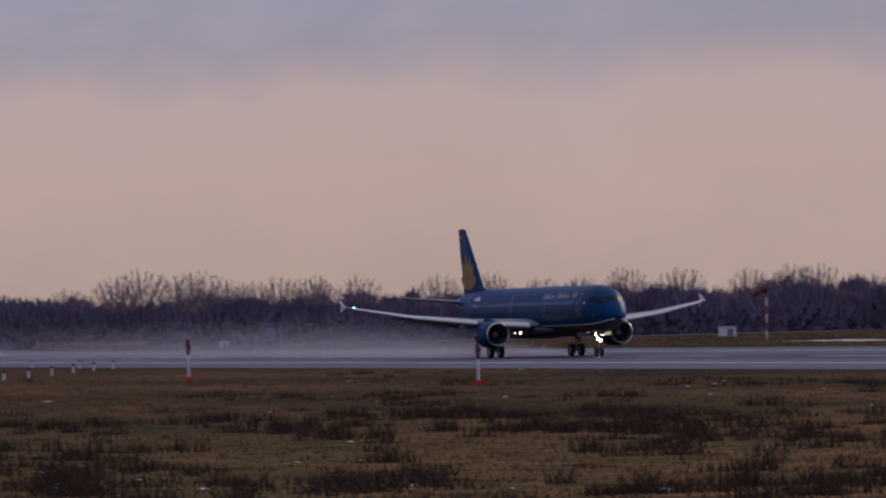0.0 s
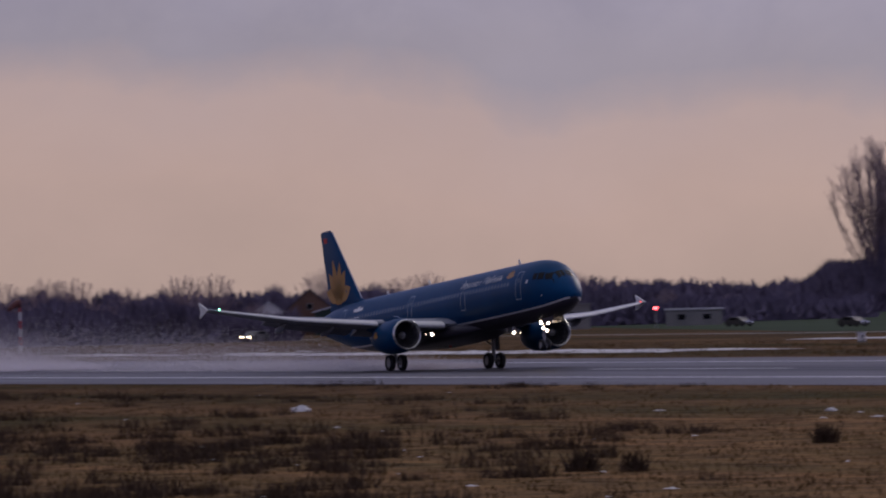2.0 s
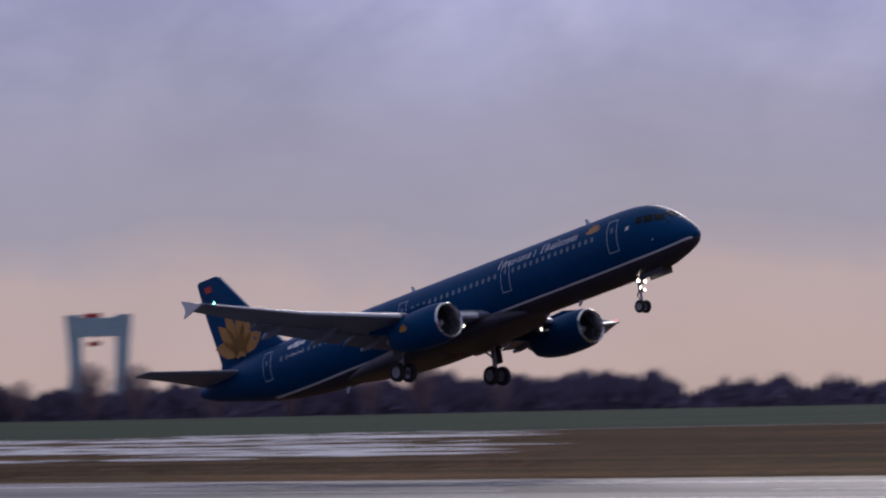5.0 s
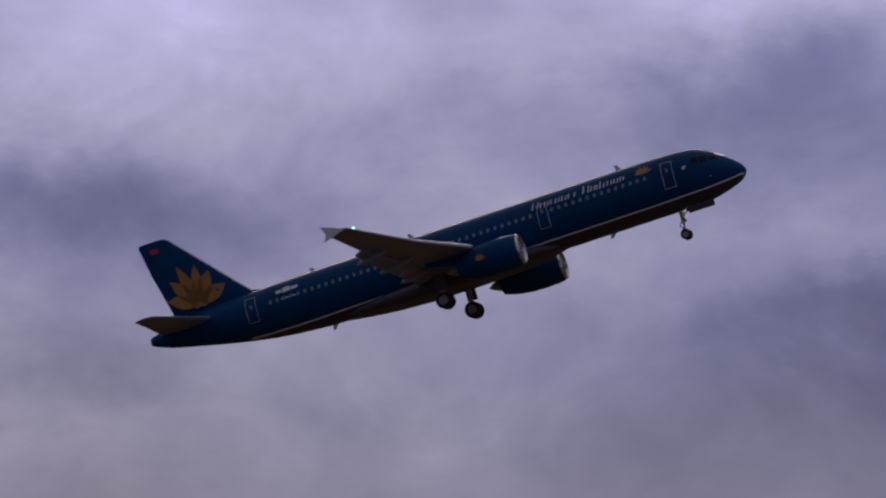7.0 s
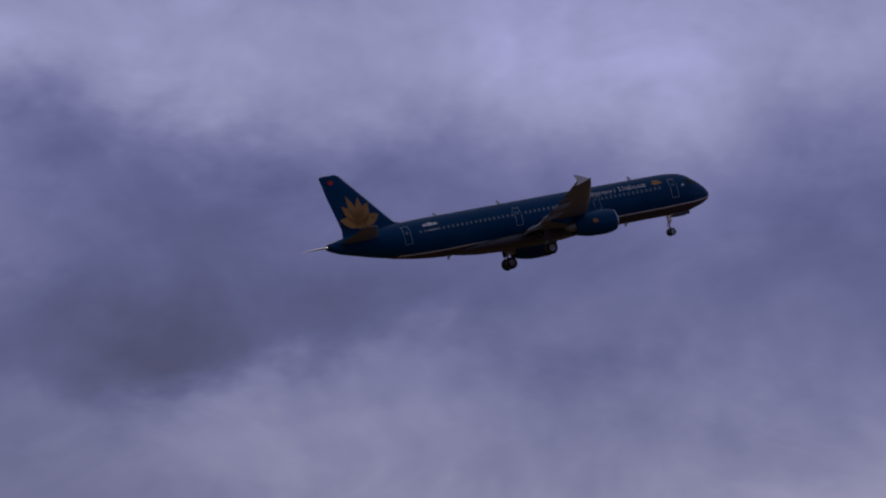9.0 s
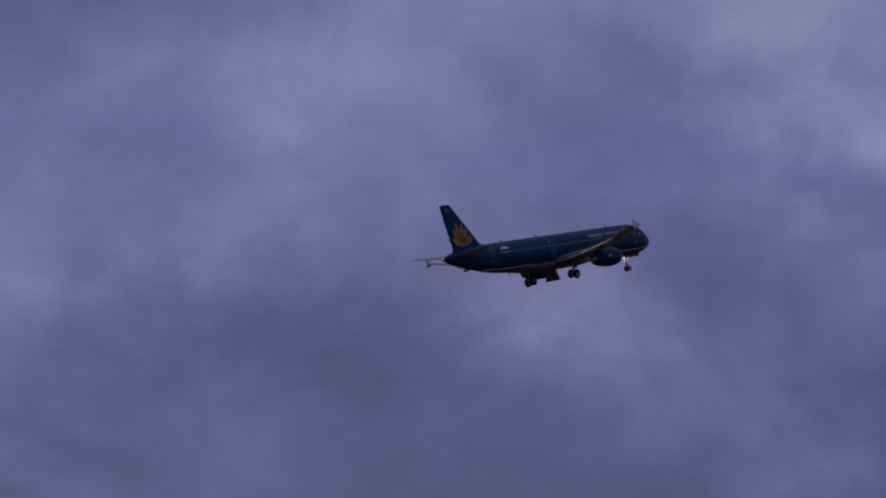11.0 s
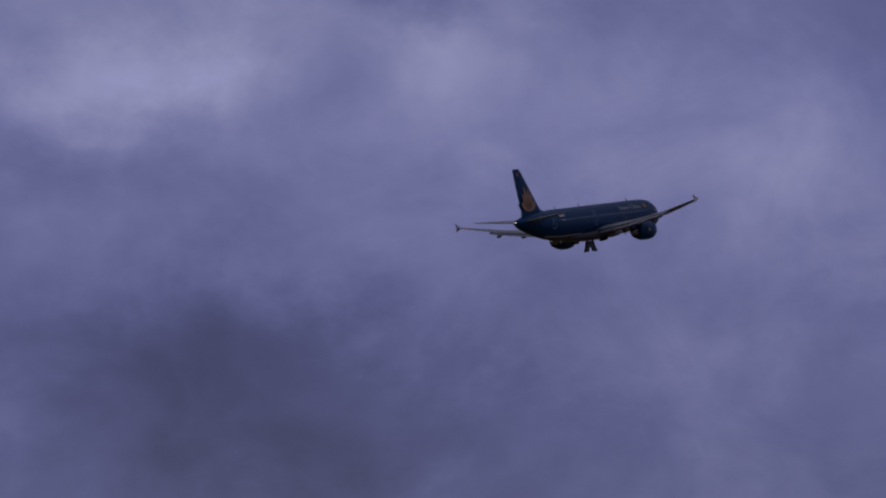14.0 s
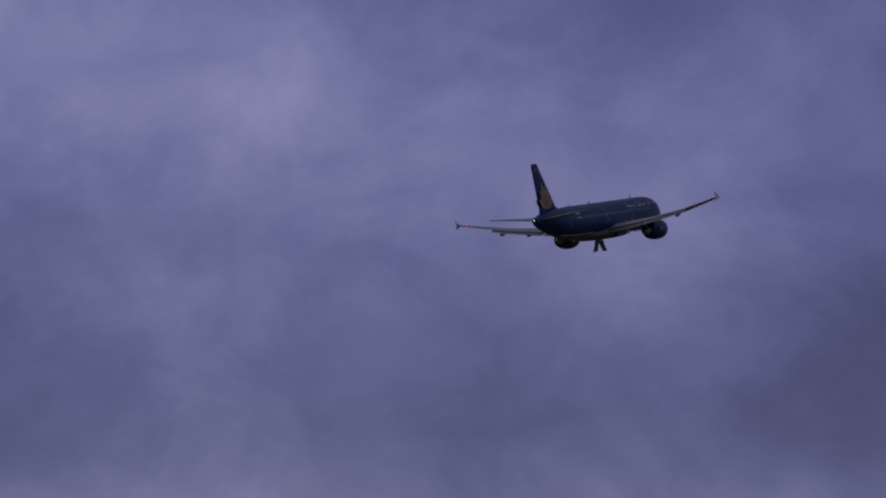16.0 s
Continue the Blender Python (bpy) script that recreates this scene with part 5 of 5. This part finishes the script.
def runway_sign(x, y):
    t = thing("runway_sign", pose(x, y, 0, 0, 0, 65), "low pale runway sign on two legs", "sign")
    bm = bmesh.new()
    box(bm, 0, 0, 0.62, 1.5, 0.18, 0.72, 0.03)
    part("panel", bm, WHITE, t)
    for dx in (-0.5, 0.5):
        bm = bmesh.new()
        rod(bm, (dx, 0, 0), (dx, 0, 0.3), 0.04, 0.04, 8)
        part("leg", bm, STEEL, t)
    bm = bmesh.new()
    for k in (-0.35, 0.0, 0.35):
        box(bm, k, -0.094, 0.62, 0.18, 0.006, 0.4)
    part("marking_bars", bm, DARKG, t)


def building(name, az, d, w, depth, h, rz, wall, roof, label, gable=0.0, openings=(), category="building", lean=0.0):
    """A house or hall; its long front faces the airfield."""
    x, y, _ = polar(az, d)
    t = thing(name, pose(x, y, 0, 0, 0, -az + rz), label, category)
    bm = bmesh.new()
    prof = [(-w / 2, 0), (w / 2, 0), (w / 2, h), (0 + lean, h + gable), (-w / 2, h)] if gable else [(-w / 2, 0), (w / 2, 0), (w / 2, h), (-w / 2, h)]
    loft(bm, [[(a, b, z) for a, z in prof] for b in (-depth / 2, depth / 2)])
    part("wall", bm, wall, t)
    bm = bmesh.new()
    if gable:
        for s in (-1, 1):
            e = s * (w / 2 + 0.3)
            z = h - 0.3 * gable / (w / 2)
            loft(bm, [[(lean, b, h + gable + 0.02), (e, b, z + 0.02), (e, b, z + 0.27), (lean, b, h + gable + 0.29)] for b in (-depth / 2 - 0.4, depth / 2 + 0.4)])
    else:
        box(bm, 0, 0, h + 0.14, w + 0.5, depth + 0.5, 0.28, 0.04)
    part("roof", bm, roof, t)
    for cx, cz, ow, oh in openings:
        bm = bmesh.new()
        box(bm, cx, -depth / 2 - 0.03, cz, ow, 0.1, oh)
        win = part("window", bm, DARKG, t)
        bm = bmesh.new()
        box(bm, cx, -depth / 2 - 0.085, cz, ow * 0.84, 0.03, oh * 0.84)
        part("pane", bm, GLASS, win)
    return t


def car(az, d, rz, lit):
    x, y, _ = polar(az, d)
    t = thing("car", pose(x, y, 0.07, 0, 0, rz), "dark car on the perimeter road" + (" with headlights on" if lit else ", parked"), "car")
    bm = bmesh.new()
    prof = [(2.15, 0.35), (2.15, 0.75), (1.2, 0.95), (0.55, 1.42), (-1.2, 1.45), (-1.9, 1.0), (-2.15, 0.9), (-2.15, 0.35)]
    loft(bm, [[(a, k * 0.86, z) for a, z in prof] for k in (-1, -0.96, 0.96, 1)])
    part("body", bm, CARP, t)
    for dx in (-1.35, 1.35):
        for s in (-0.8, 0.8):
            bm = bmesh.new()
            rod(bm, (dx, s - 0.1, 0.32), (dx, s + 0.1, 0.32), 0.32, 0.32, 16)
            part("wheel", bm, RUBBER, t)
    for s in (-0.62, 0.62):
        bm = bmesh.new()
        box(bm, 2.16, s, 0.66, 0.06, 0.34 if lit else 0.3, 0.22, 0.02)
        part("headlight", bm, HEADL if lit else WHITE, t)
    for s in (-1, 1):
        bm = bmesh.new()
        box(bm, -0.35, s * 0.862, 1.18, 1.4, 0.02, 0.32)
        part("side_glass", bm, GLASS, t)


HEADL = material("headlight_lens", (1.0, 0.75, 0.5), emit=16)
REDL = material("red_signal_lens", (1.0, 0.05, 0.06), emit=22)


def gantry_crane(az, d):
    """A shipyard portal crane with two splayed legs."""
    x, y, _ = polar(az, d)
    t = thing("gantry_crane", pose(x, y, 0, 0, 0, -az), "pale teal shipyard gantry crane with splayed legs", "crane")
    for s in (-1, 1):
        bm = bmesh.new()
        loft(bm, [[(s * 8.6 - 2.7, -2, 36), (s * 8.6 + 2.7, -2, 36), (s * 8.6 + 2.7, 2, 36), (s * 8.6 - 2.7, 2, 36)],
                  [(s * 8.0 - 2.3, -2, 24), (s * 8.0 + 2.3, -2, 24), (s * 8.0 + 2.3, 2, 24), (s * 8.0 - 2.3, 2, 24)],
                  [(s * 7.6 - 2.3, -2, 15), (s * 7.6 + 2.3, -2, 15), (s * 7.6 + 2.3, 2, 15), (s * 7.6 - 2.3, 2, 15)],
                  [(s * 8.2 - 4.2, -2, 5), (s * 8.2 + 4.2, -2, 5), (s * 8.2 + 4.2, 2, 5), (s * 8.2 - 4.2, 2, 5)],
                  [(s * 8.6 - 4.8, -2, 0), (s * 8.6 + 4.8, -2, 0), (s * 8.6 + 4.8, 2, 0), (s * 8.6 - 4.8, 2, 0)]])
        part("leg", bm, CRANE, t)
    bm = bmesh.new()
    box(bm, 0, 0, 31.8, 15, 4.4, 6.4, 0.2)
    part("bridge", bm, CRANE, t)
    bm = bmesh.new()
    box(bm, -2, 0, 35.7, 6, 3, 1.6, 0.2)
    part("trolley", bm, RED, t, "red trolley housing")
    bm = bmesh.new()
    rod(bm, (-1.5, 0, 28.8), (-1.5, 0, 27), 0.12, 0.12, 8)
    box(bm, -1.5, 0, 26.2, 4, 1, 1.6, 0.2)
    part("hook_block", bm, RED, t)


def tower_block(az, d, w, h, label):
    x, y, _ = polar(az, d)
    t = thing("tower_block", pose(x, y, 0, 0, 0, -az), label, "building")
    bm = bmesh.new()
    box(bm, 0, 0, h / 2, w, 12, h, 0.1)
    part("wall", bm, CONCRETE, t)
    bm = bmesh.new()
    box(bm, 0, 0, h + 0.8, w * 0.5, 6, 1.6, 0.1)
    part("roof", bm, DARKG, t)
    n = int(h / 3)
    bar = None
    for i in range(2, n):
        for k in range(4):
            if bar is None:
                bm = bmesh.new()
                box(bm, 0, 0, 0, w * 0.16, 0.1, 1.3)
                ob = part("window", bm, GLASS, t)
                bar = ob.data
            else:
                ob = part("window", bar, None, t)
            ob.location = (w * (-0.36 + 0.24 * k), -6.03, 3 * i + 1.2)


def signal_mast(az, d, h):
    t = thing("signal_mast", pose(*polar(az, d)), "slim mast with a glowing red lamp", "mast")
    bm = bmesh.new()
    rod(bm, (0, 0, 0), (0, 0, h), 0.12, 0.08, 8)
    part("pole", bm, STEEL, t)
    bm = bmesh.new()
    bmesh.ops.create_icosphere(bm, subdivisions=2, radius=0.24, matrix=Matrix.Translation((0, 0, h + 0.35)))
    part("lamp", bm, REDL, t, "glowing red lamp")


def white_post(x, y, h):
    t = thing("edge_post", pose(x, y, 0), "short white marker post in the grass", "post")
    bm = bmesh.new()
    rod(bm, (0, 0, 0), (0, 0, h), 0.12, 0.09, 12)
    part("post", bm, WHITE, t, "", True)
    bm = bmesh.new()
    rod(bm, (0, 0, h), (0, 0, h + 0.1), 0.07, 0.03, 12)
    part("tip", bm, DARKG, t)


def shrub(x, y, s, seed):
    rng = np.random.default_rng(seed)
    t = thing("shrub", pose(x, y, 0, 0, 0, seed * 40), "dark leafless shrub standing in the grass", "shrub", "shrubs in the grass")
    segs = []
    for _ in range(130):
        a, r = rng.uniform(0, 6.28), rng.uniform(0, 0.75) * s
        p = np.array([r * math.cos(a), 0.6 * r * math.sin(a), 0.0])
        q = p + np.array([rng.normal(0, 0.22), rng.normal(0, 0.22), rng.uniform(0.25, 1.0)]) * s
        segs.append((p, q, 0.03, 0.008))
    part("branchwork", mesh_of("branchwork", *prisms(segs), [TUSSOCK]), None, t)


def barrier():
    """A low line of reddish panels beyond the runway's end."""
    a, b = Vector(polar(-75.15, 985)), Vector(polar(-74.3, 985))
    turn = math.degrees(math.atan2(b.y - a.y, b.x - a.x))
    t = thing("barrier", pose(a.x, a.y, 0, 0, 0, turn), "low barrier of dull red and white panels", "barrier")
    n = 12
    step = (b - a).length / n
    me = None
    for i in range(n):
        if me is None:
            bm = bmesh.new()
            box(bm, 0, 0, 0.62, step * 0.94, 0.12, 0.9, 0.02)
            me = [part("panel", bm, MAUVE, t)]
            bm = bmesh.new()
            rod(bm, (0, 0, 0), (0, 0, 1.15), 0.05, 0.05, 8)
            me.append(part("post", bm, STEEL, t))
        else:
            for o in me[:2]:
                part(o.name.split(".")[0], o.data, None, t).location = (step * (i + 0.5) - (0 if o is me[0] else step / 2), 0, 0)
    me[0].location = (step * 0.5, 0, 0)


MAUVE = material("dull_red_panel", (0.20, 0.11, 0.11), 0.7, vary=0.3, scale=0.2)


def snow_heap(az, d, r):
    t = thing("snow_heap", pose(*polar(az, d)), "small grey heap of old snow in the grass", "snow heap")
    bm = bmesh.new()
    bmesh.ops.create_icosphere(bm, subdivisions=3, radius=1)
    for v in bm.verts:
        k = 1 + 0.35 * noise.noise(v.co * 2.1 + Vector((d, 0, 0)))
        v.co = Vector((v.co.x * r * k, v.co.y * r * 0.7 * k, max(-0.03, v.co.z * r * 0.42 * k)))
    part("heap", bm, SNOW, t, "", True)


def apron_hangar():
    """A large dark hangar with a shallow curved roof and tall sliding doors."""
    t = thing("hangar", pose(-75.4, 240.2, 0, 0, 0, 26.15), "large dark hangar with a shallow curved roof", "hangar")
    top = [(-18.6, 17.1), (-17.6, 17.9), (-15.0, 18.5), (-8.0, 18.9), (0.0, 19.1), (8.0, 18.9), (15.0, 18.5), (17.6, 17.9), (18.6, 17.1)]
    bm = bmesh.new()
    loft(bm, [[(-18, b, 0)] + [(u * 0.968, b, z - 0.35) for u, z in top] + [(18, b, 0)] for b in (-22, 22)])
    part("wall", bm, DGREENW, t)
    bm = bmesh.new()
    loft(bm, [[(u, b, z) for u, z in top] + [(u, b, z - 0.3) for u, z in reversed(top)] for b in (-22.5, 22.5)])
    part("roof", bm, TILE, t, "dark curved roof sheet")
    for i in range(6):
        bm = bmesh.new()
        box(bm, -13.75 + 5.5 * i, -22.1 - 0.12 * (i % 2), 7.2, 5.6, 0.12, 14.4, 0.02)
        part("sliding_door", bm, DARKG, t)


def build_airfield():
    barrier()
    snow_heap(-67.29, 334, 0.62)
    snow_heap(-63.15, 300, 0.3)
    snow_heap(-57.6, 262, 0.4)
    marker_pole(*polar(-73.98, 505)[:2], 2.95)
    marker_pole(*polar(-71.72, 437)[:2], 2.55)
    first = light_post()
    x0, y0, _ = polar(-75.42, 549)
    x1, y1, _ = polar(-74.16, 690)
    for i in range(1, 9):
        u = i / 8
        copy_thing(first, pose(x0 + (x1 - x0) * u, min(171, y0 + (y1 - y0) * u), 0))
    windsock(*polar(-69.46, 846)[:2], 6.2)
    cabinet("equipment_cabinet", *polar(-69.77, 900)[:2], 2.1, 1.4, 1.25, WHITE, "white equipment cabinet beyond the runway", 68)
    cabinet("equipment_cabinet", *polar(-73.7, 905)[:2], 1.0, 0.9, 0.9, WHITE, "white equipment cabinet beyond the runway", 68)
    cabinet("equipment_cabinet", *polar(-62.9, 700)[:2], 0.7, 0.7, 0.85, WHITE, "white equipment cabinet beyond the runway", 60)
    runway_sign(*polar(-65.41, 655)[:2])
    white_post(*polar(-60.59, 239)[:2], 0.78)
    # airfield edge buildings
    building("house", -67.52, 1180, 6.5, 8, 3.2, 0, WHITE, ROOFW, "small white house with a snowy gable roof", 2.1, ((-1.4, 1.7, 1.0, 1.1), (1.4, 1.7, 1.0, 1.1)), "house")
    building("house", -67.2, 1190, 8.5, 9, 3.6, 0, BRICK, TILE, "brick house with a dark steep gable roof", 3.6, ((-2, 1.9, 1.1, 1.2), (2, 1.9, 1.1, 1.2), (0, 4.6, 1.0, 1.0)), "house")
    building("hangar", -66.45, 1160, 13.0, 18, 2.9, 0, GREENW, ROOFW, "green hangar with a low snowy gable roof", 2.3, (), "hangar")
    building("hall", -66.93, 1175, 9.5, 22, 3.6, 0, DGREENW, ROOFW, "low hall with a broad snow-covered roof", 1.2, (), "hall")
    building("shed", -66.08, 1150, 3.4, 8, 3.2, 0, ROOFW, ROOFW, "white round-roofed shed beside the hangar", 1.2, (), "shed")
    building("hall", -65.85, 1140, 6.2, 14, 6.0, 0, DGREENW, DGREENW, "dark green flat-roofed hall", 0, (), "hall")
    building("office_building", -65.3, 1150, 11.5, 10, 3.8, 0, CONCRETE, DARKG, "long grey office building with a row of windows", 0, tuple((-4.6 + 1.5 * i, 2.2, 1.0, 1.2) for i in range(7)))
    building("hall", -64.2, 1165, 9.0, 12, 2.6, 0, CONCRETE, ROOFW, "low grey hall with a snowy flat roof", 0, ((-2, 1.5, 1.4, 1.0), (2, 1.5, 1.4, 1.0)))
    building("warehouse", -51.45, 1512, 17.0, 14, 8.8, 0, CONCRETE, ROOFW, "long white warehouse far beyond the field", 0, ())
    apron_hangar()
    signal_mast(-64.5, 1120, 2.7)
    tower_block(-56.35, 2250, 9, 27, "grey concrete tower block far off")
    tower_block(-55.98, 2300, 6, 26, "slim grey tower far off")
    gantry_crane(-50.27, 2400)
    car(-67.63, 985, -60, True)
    car(-62.96, 985, 20, False)
    car(-65.9, 1090, 20, False)
    car(-63.85, 1080, 20, False)
    for k, (az, d, s) in enumerate(((-59.77, 268, 0.95), (-61.0, 262, 0.5), (-58.1, 285, 0.6), (-60.95, 222, 0.45), (-63.2, 236, 0.7), (-65.1, 205, 0.7), (-64.7, 203, 0.6), (-57.2, 205, 0.55), (-55.1, 240, 0.5))):
        shrub(*polar(az, d)[:2], s, k + 1)


build_airfield()


# ---------------------------------------------------------------- spray off the wet runway
def build_spray(seed, n, length, tall, label):
    rng = np.random.default_rng(seed)
    u = rng.uniform(0, 1, n) ** 1.5
    x = -3 - length * u
    y = rng.choice([-3.8, 3.8, 0], n) + rng.normal(0, 1, n) * (0.8 + 11 * u)
    billow = np.array([noise.noise((a * 0.06, b * 0.12, 2.0)) for a, b in zip(x[::40], y[::40])]).repeat(40)[:n]
    z = rng.beta(1.0, 2.3, n) * (0.5 + tall * np.clip((-x - 6) / 50, 0, 1)) * (1 + 0.5 * billow)
    s = rng.uniform(0.014, 0.030, n)
    v = np.repeat(np.c_[x, y, z], 3, axis=0) + rng.normal(0, 1, (n * 3, 3)) * np.repeat(s, 3)[:, None]
    v[:, 2] = np.maximum(v[:, 2], 0.04)
    ob = new("water_spray", mesh_of("water_spray", v, np.arange(n * 3).reshape(-1, 3), [SPRAY]))
    return tagged(ob, label, "spray", kind="stuff")


spray = build_spray(77, 420000, 170, 3.6, "fine water spray trailing behind the wheels")
mist = build_spray(78, 620000, 85, 5.4, "pale mist of spray hanging over the wet runway")


# ---------------------------------------------------------------- what moves
def hinged(y, z, angle):
    """Turn about a lengthwise line through y, z."""
    c, s = math.cos(radians(angle)), math.sin(radians(angle))
    return pose(0, y - (c * y - s * z), z - (s * y + c * z), angle, 0, 0)


def motions():
    walk(airliner, [(r[0], pose(r[6], r[7], r[8], r[10], -r[9], r[11])) for r in TRACK])
    plume = [(r[0], pose(r[6], 209.9, 0)) for r in TRACK if r[0] <= 3.1]
    walk(spray, plume + [(3.5, pose(-376, 209.9, 0)), (4.0, pose(-356, 209.9, 0)), (4.7, pose(-344, 209.9, 0)), (16.0, pose(-330, 209.9, 0))])
    walk(mist, [(0.0, pose(-830, 211, 0)), (1.0, pose(-700, 211, 0)), (2.0, pose(-556, 211, 0)), (2.5, pose(-478, 211, 0)), (3.0, pose(-416, 211, 0)), (3.5, pose(-381, 211, 0)),
                (4.0, pose(-356, 211, 0)), (4.7, pose(-338, 211, 0)), (16.0, pose(-320, 211, 0))])
    for side in (-1, 1):
        # the wings flex upwards as they take the weight
        flex = [(0, 2.0), (3.0, 2.0), (4.7, 1.5), (6.8, 0), (16.0, 0)]
        walk(wings[side], [(t, hinged(side * 1.9, 2.3, -side * a)) for t, a in flex])
        legs = [(0, 0), (10.5, 0), (11.0, 8), (11.5, 17), (12.0, 27), (12.5, 40), (13.0, 53), (13.5, 66), (14.0, 79), (14.6, 93), (16.0, 93)]
        walk(gears[side], [(t, pose(0, side * 3.795, MAIN_PIVOT, -side * a, 0, 0)) for t, a in legs])
        doors = [(0, 0), (9.6, 0), (10.2, 42), (10.8, 80), (16.0, 80)]
        walk(gears[("door", side)], [(t, pose(0, side * 0.22, 1.58, -side * a, 0, 0)) for t, a in doors])
    lift = [(0, 0), (11.9, 0), (12.3, 35), (12.7, 75), (12.95, 96), (16.0, 96)]
    walk(gears["nose"], [(t, pose(16.95, 0, NOSE_PIVOT, 0, -a, 0)) for t, a in lift])


motions()
